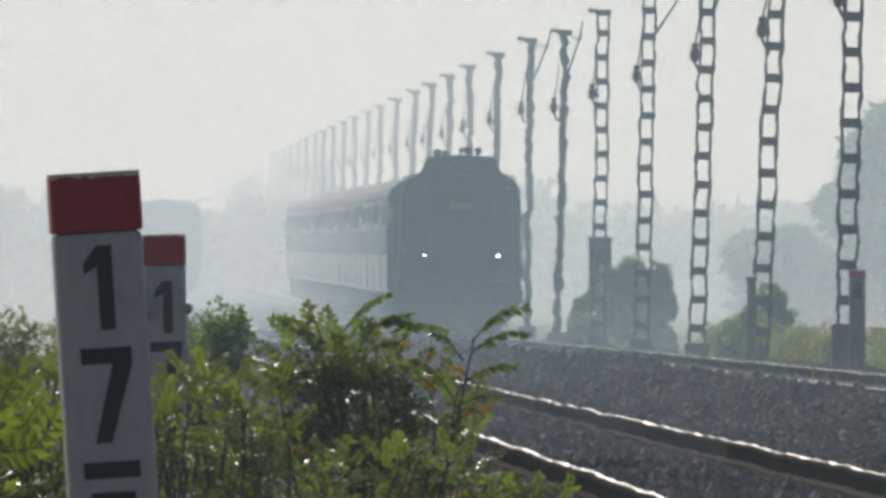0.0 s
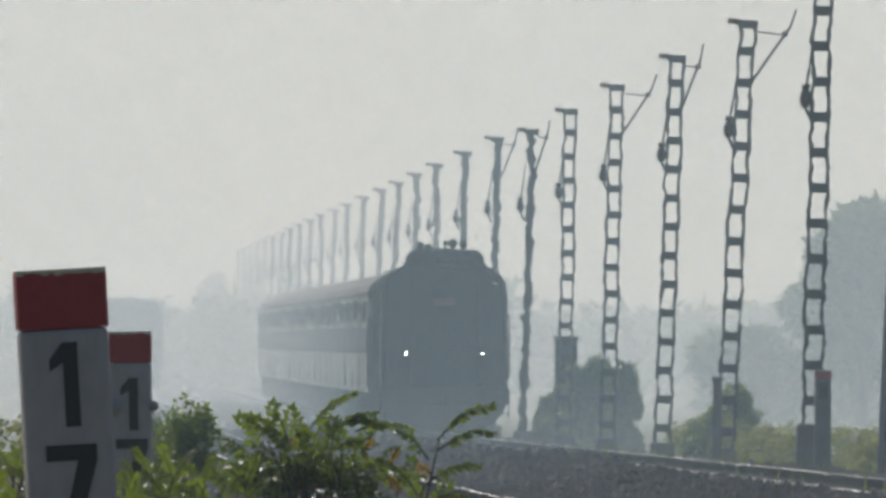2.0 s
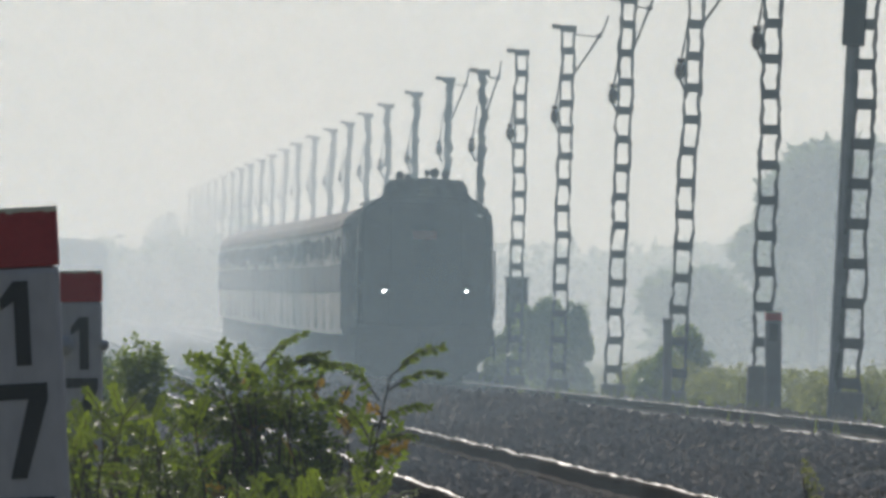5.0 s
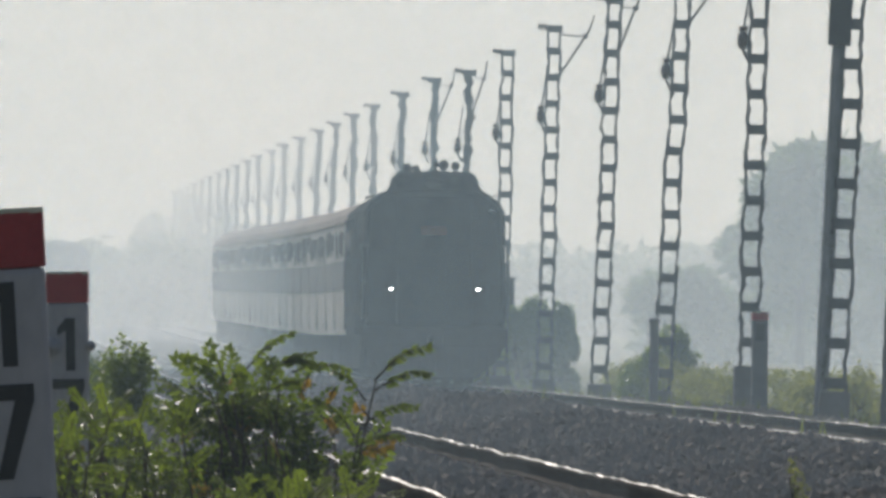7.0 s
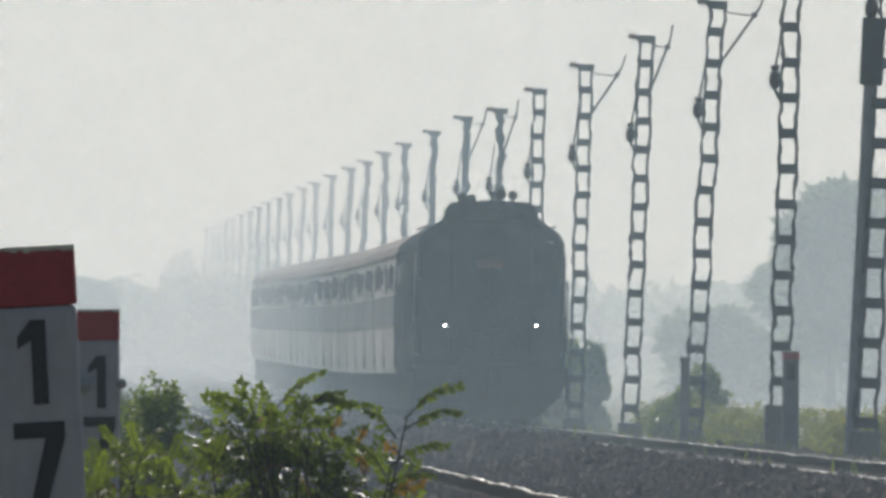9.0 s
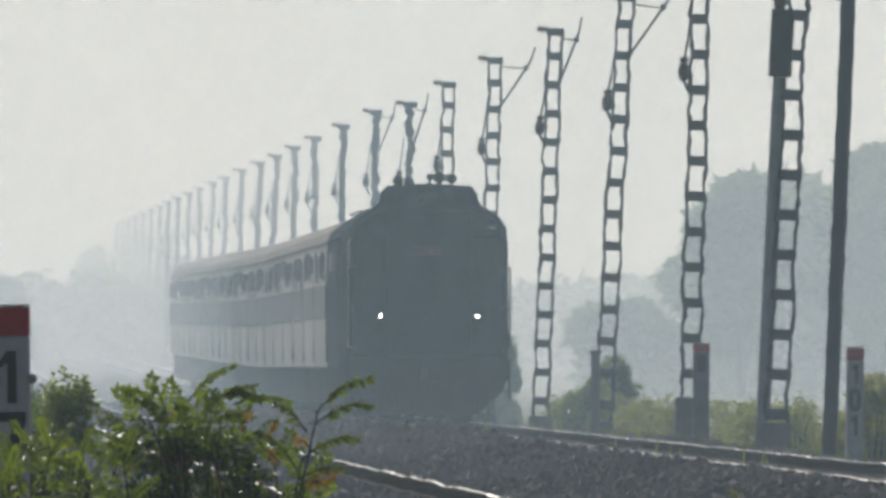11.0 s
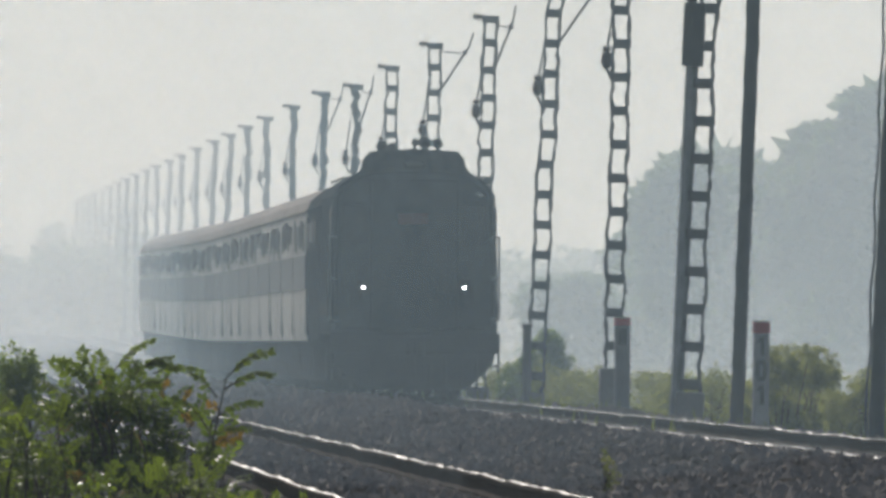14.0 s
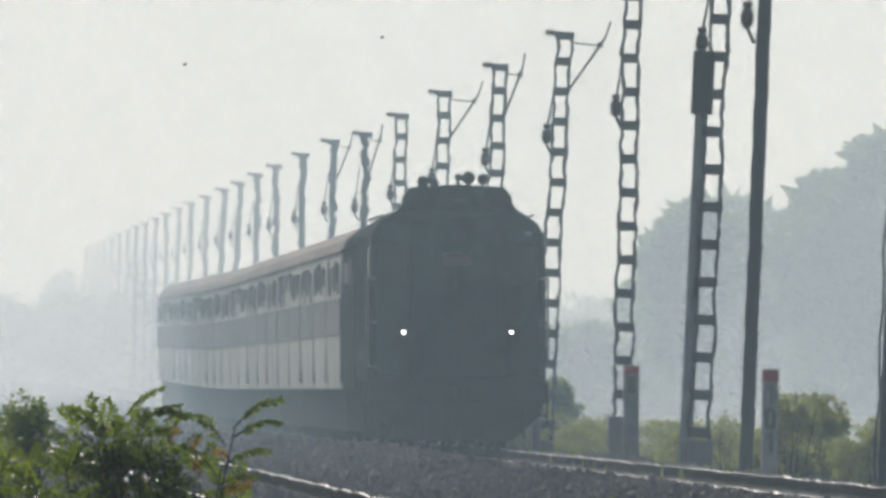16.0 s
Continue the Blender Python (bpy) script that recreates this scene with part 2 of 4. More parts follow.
def bed_z(x):
    """Height of the ballast across the two tracks, with a spare heap lying between them."""
    for x0, x1, z0, z1 in ((0.9, 2.3, -0.85, -0.2), (2.3, 5.8, -0.2, -0.2), (5.8, 6.9, -0.2, -0.08), (6.9, 7.6, -0.08, 0.05), (7.6, 8.1, 0.05, 0.05),
                           (8.1, 8.6, 0.05, -0.165), (8.6, 12.1, -0.165, -0.165), (12.1, 13.6, -0.165, -0.85)):
        if x0 <= x <= x1:
            return z0 + (z1 - z0) * (x - x0) / (x1 - x0)
    return -0.85


def build_ballast():
    xs = [0.9 + 0.3 * i for i in range(43)]
    ys = [-60 + 3 * i for i in range(220)] + [620 + 20 * i for i in range(86)]
    verts = [(x, y, bed_z(x) + climb(y) + 0.03 * noise.noise((x * 2.1, y * 0.4, 0))) for y in ys for x in xs]
    n = len(xs)
    faces = [(j * n + i, j * n + i + 1, (j + 1) * n + i + 1, (j + 1) * n + i) for j in range(len(ys) - 1) for i in range(n - 1)]
    bed = tagged(many("ballast_bed", verts, faces, BALLAST), "dark grey crushed stone ballast under two tracks", "ballast", kind="structure")
    rng = np.random.default_rng(5)
    n = 95000
    y = 150 + 420 * rng.random(n) ** 1.25
    y[:14000] = 520 + 500 * rng.random(14000)
    x = 1.8 + 11.2 * rng.random(n)
    z = np.array([bed_z(v) for v in x])
    for c in (NEAR_TRACK, FAR_TRACK):
        for s in (-1, 1):
            keep = abs(x - (c + s * GAUGE / 2)) > 0.075
            x, y, z = x[keep], y[keep], z[keep]
    keep = (x < FAR_TRACK - GAUGE / 2) | (x > FAR_TRACK + GAUGE / 2)  # no loose stones between the far rails, so the strip is darker
    x, y, z = x[keep], y[keep], z[keep]
    n = len(x)
    base = np.array([(1, 0, 0), (0, 1, 0), (-1, 0, 0), (0, -1, 0), (0, 0, 1), (0, 0, -1)], float)
    size = (0.026 + 0.05 * rng.random((n, 1, 1)) ** 2) * np.where(y > 480, 1.6, np.where(y > 330, 0.95, 0.75))[:, None, None]
    v = base[None] * size * (0.7 + 0.6 * rng.random((n, 6, 1))) + (rng.random((n, 6, 3)) - 0.5) * size * 0.7
    a = rng.random(n) * 6.28
    ca, sa = np.cos(a)[:, None], np.sin(a)[:, None]
    v = np.stack([v[..., 0] * ca - v[..., 1] * sa, v[..., 0] * sa + v[..., 1] * ca, v[..., 2]], -1)
    heap = 0.08 * np.array([noise.noise((p * 0.9, q * 0.25, 7.0)) for p, q in zip(x, y)])
    for c in (NEAR_TRACK - GAUGE / 2, NEAR_TRACK + GAUGE / 2):
        heap = np.where(abs(x - c) < 0.34, -0.045, heap)  # swept clear along the rails
    v += np.stack([x, y, z + np.array([climb(v) for v in y]) + 0.02 + heap + 0.03 * rng.random(n)], -1)[:, None]
    f = np.array([(0, 1, 4), (1, 2, 4), (2, 3, 4), (3, 0, 4), (1, 0, 5), (2, 1, 5), (3, 2, 5), (0, 3, 5)])
    faces = (f[None] + 6 * np.arange(n)[:, None, None]).reshape(-1, 3)
    stones = many("ballast_stones", v.reshape(-1, 3).tolist(), faces.tolist(), STONE, bed)
    tagged(stones, "loose angular crushed stones", kind="stuff")


def rail_mesh(x, wave):
    """A flat-bottomed rail with a worn head; its small dips imitate heat shimmer."""
    head = [(-0.021, -0.004), (-0.016, 0.001), (0.016, 0.001), (0.021, -0.004)]
    web = [(0.036, -0.01), (0.03, -0.003), (-0.03, -0.003), (-0.036, -0.01), (-0.034, -0.04), (-0.009, -0.05), (-0.009, -0.135), (-0.068, -0.152), (-0.068, -0.17), (0.068, -0.17), (0.068, -0.152), (0.009, -0.135), (0.009, -0.05), (0.034, -0.04)]
    ys = [-60] + [100 + 1.5 * i for i in range(360)] + [640 + 30 * i for i in range(56)]

    def dip(y):
        swell = min(0.022, 0.00008 * max(y, 0))
        return swell * noise.noise((y * 0.1, wave, 0)) + 0.4 * swell * noise.noise((y * 0.33, wave, 4)) + 0.55 * swell * noise.noise((y * 0.71, wave, 14)) - 0.004 + climb(y)

    out = []
    for prof in (head, web):
        n = len(prof)
        # the head's width varies so that its glint looks broken
        def glint_width(y):
            return 0.15 + 1.2 * abs(noise.noise((y * 0.37, wave, 21))) + 1.6 * abs(noise.noise((y * 0.79, wave, 2))) if prof is head else 1.0

        verts = [(x + px * glint_width(y) + 0.014 * noise.noise((y * 0.13, wave, 9)), y, pz + dip(y)) for y in ys for px, pz in prof]
        faces = [(j * n + i, j * n + (i + 1) % n, (j + 1) * n + (i + 1) % n, (j + 1) * n + i) for j in range(len(ys) - 1) for i in range(n)]
        out.append((verts, faces))
    return out


def build_track(name, centre, label, wave):
    track = empty(name, pose(centre, 0, 0), label, "railway track", "railway tracks", "structure")
    for s in (-1, 1):
        (hv, hf), (wv, wf) = rail_mesh(s * GAUGE / 2, wave + s)
        web = many("rail", wv, wf, RAIL_SIDE, track)
        many("rail_head", hv, hf, RAIL_HEAD if centre == NEAR_TRACK else RAIL_DULL, web)["label"] = "shiny worn rail head"
    return track


def build_sleepers(track):
    bm = bmesh.new()
    box(bm, (0, 0, -0.27), (2.75, 0.24, 0.2), 0.02)
    me = mesh_of("sleeper", bm, DARK_CONCRETE)
    for i in range(280):
        ob = new("sleeper", me)
        ob.parent, ob.location = track, (0.02 * math.sin(i * 7.7), 160 + 0.65 * i, 0.006 * math.sin(i * 3.1))


# ---- overhead line masts ----
def channel(bm, x, z0, z1, taper, w=0.06, d=0.12, sway=0.0, seed=0.0):
    """One upright of a lattice mast, leaning in towards the top; its wavering edges imitate heat shimmer."""
    n = 110
    rings = []
    for i in range(n + 1):
        z = z0 + (z1 - z0) * i / n
        cx = x * (1 - taper * i / n) + sway * noise.noise((z * 2.6, seed, 0.5)) + 0.4 * sway * noise.noise((z * 3.9, seed, x * 9))
        bite = [0.8 * sway * noise.noise((z * 7.5, seed + 3 * a, x * 5)) + 0.55 * sway * noise.noise((z * 13.0, seed, a * 4)) for a in (-1, 1)]
        rings.append([bm.verts.new((cx + a * w / 2 + bite[a > 0], b * d / 2, z)) for a, b in ((-1, -1), (1, -1), (1, 1), (-1, 1))])
    for p, q in zip(rings, rings[1:]):
        for i in range(4):
            bm.faces.new((p[i], p[(i + 1) % 4], q[(i + 1) % 4], q[i]))
    bm.faces.new(rings[0][::-1])
    bm.faces.new(rings[-1])


MAST_TOP = 8.0


def insulator(bm, a, b, r, sheds):
    a, b = Vector(a), Vector(b)
    rod(bm, a, b, r * 0.45, seg=10)
    for i in range(sheds):
        p = a.lerp(b, (i + 0.5) / sheds)
        h = (b - a) / sheds * 0.32
        rod(bm, p - h, p + h, r, r * 0.75, seg=12)


def build_mast(x, y, seed, arm=0.0, top=MAST_TOP, solid=False, box_side=False, lean=1.0, footing=(0.5, 0.12), sway=0.04):
    label = "grey lattice steel overhead line mast beside the railway"
    if solid:
        label = "dark solid steel joist mast beside the railway"
    if box_side:
        label = "grey lattice steel mast with a counterweight stack on it"
    mast = empty("line_mast", pose(x - math.sin(radians(lean)) * 6.4, y, climb(y), 0, lean, 0), label, "mast", "overhead line masts")
    foot = ground_z(x, y) - 0.1 - climb(y)
    bm = bmesh.new()
    box(bm, (0, 0, (foot + footing[1]) / 2), (footing[0], 0.55, footing[1] - foot), 0.03)
    part("footing", bm, CONCRETE, mast, "square concrete footing")
    if solid:
        bm = bmesh.new()
        for cx, w, d in ((-0.085, 0.035, 0.2), (0.085, 0.035, 0.2), (0, 0.17, 0.03)):
            channel(bm, cx, foot, top, 0.0, w, d, sway, seed)
        part("post", bm, GALV, mast)
    else:
        for s in (-1, 1):
            bm = bmesh.new()
            channel(bm, s * 0.155, 0.1, top - 0.02, 0.16, sway=sway, seed=seed)
            part("upright", bm, GALV, mast)
        z, i = 0.42, 0
        while z < top - 0.3:
            bm = bmesh.new()
            half = 0.155 * (1 - 0.16 * z / top)
            dx = sway * noise.noise((z * 2.6, seed, 0.5))
            box(bm, (dx, 0, z), (2 * half + 0.03, 0.135, 0.17), 0.012)
            part("batten_plate", bm, GALV, mast)
            z += 0.59
            i += 1
    # cap with its short insulator
    bm = bmesh.new()
    box(bm, (0.0, 0, top), (0.36, 0.2, 0.16), 0.015)
    part("cap", bm, GALV, mast)
    bm = bmesh.new()
    insulator(bm, (-0.16, 0, top + 0.04), (-0.38, 0, top + 0.06), 0.085, 3)
    part("top_insulator", bm, PORCELAIN, mast, "brown ribbed insulator")
    # side insulator on its bracket
    zi = top - 1.97
    bm = bmesh.new()
    rod(bm, (-0.13, 0, zi - 0.38), (-0.24, 0, zi - 0.16), 0.03)
    rod(bm, (-0.25, 0, zi + 0.16), (-0.2, 0, zi + 0.5), 0.022)
    rod(bm, (-0.2, 0, zi + 0.5), (-0.14, 0, zi + 1.1), 0.016)
    part("bracket", bm, GALV, mast)
    bm = bmesh.new()
    ball(bm, (-0.25, 0, zi), (0.21, 0.21, 0.34), 14)
    rod(bm, (-0.32, 0, zi + 0.2), (-0.18, 0, zi + 0.2), 0.05, seg=10)
    part("side_insulator", bm, PORCELAIN, mast, "dark bulbous insulator", smooth=True)
    if arm:
        bm = bmesh.new()
        rod(bm, (0.1, 0, top - 1.1), (0.2 + arm * 0.62, 0, top + 0.0), 0.026)
        rod(bm, (0.12, 0, top - 0.12), (0.2 + arm * 0.45, 0, top - 0.16), 0.016)
        rod(bm, (0.2 + arm * 0.62, 0, top), (0.2 + arm * 0.72, 0, top + 0.32), 0.02)
        ball(bm, (0.2 + arm * 0.52, 0, top - 0.14), (0.13, 0.13, 0.13), 8)
        part("stay_arm", bm, GALV, mast)
    if box_side:
        bm = bmesh.new()
        box(bm, (-0.2, -0.02, 5.9), (0.34, 0.24, 1.0), 0.02)
        part("counterweight_stack", bm, BLACK_IRON, mast, "tall dark counterweight stack")
        bm = bmesh.new()
        for k in range(8):
            rod(bm, (-0.27, -0.05, 0.3 + 0.62 * k), (-0.27, -0.05, 0.92 + 0.62 * k), 0.035)
        box(bm, (-0.2, 0, 2.6), (0.2, 0.12, 5.6), 0.01)
        part("guide_rail", bm, DIM_WHITE, mast, "pale weathered guide trough")
    return mast


def build_masts():
    x0 = 12.9
    stands = [68.0 * (8.57 + k) for k in range(7)] + [1066, 1140, 1204, 1270, 1329, 1401, 1476] + [1540 + 68 * k for k in range(12)]
    for k, y in enumerate(stands):
        arm = (0.0, 0.95, 0.45, 0.95, 0.0, 0.35, 0.5)[k] if k < 7 else 0.0
        lean = (1.3, 3.0, 2.0, 1.4, 1.0, 1.6, 0.8, 1.2, 0.6)[k % 9]
        # farthest lattice masts are built solid and wavier, as heat shimmer blurs them
        build_mast(x0 + {0: 0.08, 1: 0.15, 2: 0.1}.get(k, 0), y, k * 3.3, arm, top=MAST_TOP + (0.2 if k > 5 else 0), lean=lean, solid=k > 4,
                   footing=((0.5, 0.62), (0.42, 0.1))[k] if k < 2 else (0.5, 0.12), sway=0.04 if k < 5 else 0.08)
    build_mast(x0 + 0.05, 517, 91.0, 0.0, top=8.5, box_side=True, lean=2.6, footing=(0.45, 0.3))
    build_mast(x0 + 0.1, 490, 95.0, 0.0, top=8.6, solid=True, lean=2.2, footing=(0.4, -0.35), sway=0.013)
    build_mast(x0 + 0.38, 425, 97.0, 0.0, top=9.2, solid=True, lean=2.7, footing=(0.4, -0.3), sway=0.013)
    bm = bmesh.new()
    box(bm, (12.57, 650, 0.28), (0.17, 0.17, 2.2), 0.02)
    box(bm, (12.57, 650, 1.4), (0.21, 0.21, 0.08), 0.02)
    tagged(new("stub_post", mesh_of("stub_post", bm, CONCRETE)), "short dark concrete post close to a lattice mast", "post")
    # anchor wire that runs down to the ground
    bm = bmesh.new()
    for i in range(24):
        a, b = i / 24, (i + 1) / 24
        rod(bm, (13.02 + 0.4 * a + 0.02 * math.sin(i * 1.9), 432, -0.6 + 9.5 * a), (13.02 + 0.4 * b + 0.02 * math.sin(i * 1.9 + 1.9), 432, -0.6 + 9.5 * b), 0.017, seg=6)
    wire = new("anchor_wire", mesh_of("anchor_wire", bm, GALV))
    tagged(wire, "thin taut steel wire rope running to the ground", "wire")


# ---- number posts ----
def figure(text, h, z, d, parent):
    """A painted numeral, standing 4 mm proud of the slab's face."""
    shapes = {"1": [[(-0.04, 1), (0.16, 1), (0.16, 0), (-0.04, 0)], [(-0.04, 1), (-0.04, 0.76), (-0.22, 0.66), (-0.22, 0.8)]],
              "7": [[(-0.29, 1), (0.31, 1), (0.31, 0.83), (-0.29, 0.83)], [(0.08, 0.83), (0.31, 0.83), (0.02, 0), (-0.17, 0), (-0.08, 0.3)]],
              "0": [[(-0.28, 0.8), (-0.28, 0.2), (-0.08, 0.2), (-0.08, 0.8)], [(0.08, 0.8), (0.08, 0.2), (0.28, 0.2), (0.28, 0.8)],
                    [(-0.28, 0.8), (-0.18, 1), (0.18, 1), (0.28, 0.8)], [(-0.18, 0), (-0.28, 0.2), (0.28, 0.2), (0.18, 0)]]}
    bm = bmesh.new()
    for i, outline in enumerate(shapes[text]):
        front = -d / 2 - 0.004 - 0.0008 * i
        ring = [bm.verts.new((x * h * 0.9, front, z + v * h)) for x, v in outline]
        face = bm.faces.new(ring)
        rim = bmesh.ops.extrude_face_region(bm, geom=[face])["geom"]
        bmesh.ops.translate(bm, vec=(0, 0.006, 0), verts=[g for g in rim if isinstance(g, bmesh.types.BMVert)])
    bmesh.ops.recalc_face_normals(bm, faces=bm.faces[:])
    return part("numeral", bm, BLACK_PAINT, parent, "black painted numeral")


def build_post(x, y, top, turn, lean, figures, label, bolts=False, width=0.3, dimmed=None, head=0.2, tall=1.0):
    post = empty("distance_post", pose(x, y, 0, 0, lean, turn), label, "distance post", "railway distance posts")
    foot = ground_z(x, y) - 0.1
    w, d = width, 0.16
    bm = bmesh.new()
    box(bm, (0, 0, (foot + top - head) / 2), (w, d, top - head - foot), 0.022)
    part("slab", bm, dimmed or WHITE_PAINT, post, "white painted slab")
    bm = bmesh.new()
    box(bm, (0, 0, top - head / 2), (w + 0.006, d + 0.006, head), 0.012)
    part("head", bm, RED_PAINT, post, "dull red painted head")
    # chipped pale strip along the top: the sunlit rim put into colour
    bm = bmesh.new()
    rng = random.Random(int(y))
    n = 14
    for k in range(n):
        h = 0.008 + 0.014 * rng.random()
        box(bm, ((k + 0.5) / n * w - w / 2, 0, top + 0.002 - h / 2), (w / n * 1.02, d + 0.012, h))
    part("worn_edge", bm, SUNLIT_RIM, post, "chipped top edge with sunlight put into its colour")
    z = top - head - 0.045 * tall ** 3
    for f in figures:
        if f == "-":
            z -= 0.032
            bm = bmesh.new()
            box(bm, (0, -d / 2 - 0.003, z), (0.19, 0.008, 0.055), 0.002)
            part("dash", bm, BLACK_PAINT, post, "black painted dash")
            z -= 0.075
        elif f == "#":
            bm = bmesh.new()
            box(bm, (0, -d / 2 - 0.003, z - 0.14), (0.15, 0.008, 0.28), 0.002)
            part("painted_bar", bm, BLACK_PAINT, post, "black painted bar")
            z -= 0.33
        else:
            h = (0.285 if f == "1" else 0.32) * tall
            figure(f, h, z - h, d, post)
            z -= h + 0.06
    if bolts:
        for x, z, r in ((-0.12, top - 0.54, 0.07), (0.165, top - 0.54, 0.04), (-0.11, top - 1.17, 0.075)):
            bm = bmesh.new()
            ball(bm, (x, -d / 2 - 0.02, z), (2 * r, 0.09, 2 * r), 14)
            rod(bm, (x, -d / 2 - 0.1, z), (x, -d / 2, z), r * 0.4)
            # pale colour on the steel bolts stands in for their white highlights
            part("clamp_bolt", bm, DIM_WHITE, post, "rounded steel clamp bolt", smooth=True)
    return post


def build_posts():
    build_post(0.152, 118, 1.5, 4, -3.4, ["1", "7", "-", "#"], "white slab post with red head and black numerals, in the bushes")
    build_post(0.68, 254, 1.53, -2, -1.0, ["1", "7", "-", "#"], "white slab post with red head, numerals and clamp bolts", bolts=True, head=0.225, tall=1.34)
    build_post(12.52, 560, 1.5, 3, 0, ["#"], "white post with shade in its colour and red head beside a mast", width=0.26, dimmed=SHADED_WHITE, head=0.14)
    build_post(13.15, 492, 1.4, 3, 0.6, ["1", "0", "1"], "weathered white post with shade in its colour, red head and black numerals", width=0.24, dimmed=DIM_WHITE, head=0.19)
    bm = bmesh.new()
    foot = ground_z(10, 930)
    box(bm, (14.0, 932, (2.6 + foot) / 2), (0.6, 0.5, 2.6 - foot), 0.05)
    box(bm, (14.0, 932, 2.62), (0.68, 0.56, 0.08), 0.02)
    relay = new("relay_cabinet", mesh_of("relay_cabinet", bm, BLACK_IRON))
    tagged(relay, "tall narrow dark relay cabinet among bushes", "cabinet")


# ---- train ----
TRACK_X, TRAIN_SPEED, TRAIN_START, LIGHT_Z = FAR_TRACK, 20.43, 928.5, 2.13
LEAVE_START, LEAVE_SPEED = 1545.0, 26.5


def wheelset(parent, y):
    for s in (-1, 1):
        bm = bmesh.new()
        rod(bm, (s * 0.8, y, 0.5), (s * 0.92, y, 0.5), 0.5, seg=24)
        rod(bm, (s * 0.76, y, 0.5), (s * 0.8, y, 0.5), 0.53, seg=24)
        part("wheel", bm, BLACK_IRON, parent)
    bm = bmesh.new()
    rod(bm, (-0.8, y, 0.5), (0.8, y, 0.5), 0.08)
    part("axle", bm, BLACK_IRON, parent)


def bogie(parent, y, length, axles):
    bm = bmesh.new()
    for s in (-1, 1):
        box(bm, (s * 1.05, y, 0.62), (0.14, length, 0.26), 0.03)
        for k in range(axles):
            yy = y + (k - (axles - 1) / 2) * length / axles
            box(bm, (s * 1.1, yy, 0.5), (0.16, 0.3, 0.3), 0.03)
            rod(bm, (s * 1.06, yy + 0.3, 0.7), (s * 1.06, yy + 0.3, 1.0), 0.09)
    box(bm, (0, y, 0.72), (2.1, 0.5, 0.25), 0.03)
    b = part("bogie", bm, BLACK_IRON, parent)
    for k in range(axles):
        wheelset(b, y + (k - (axles - 1) / 2) * length / axles)


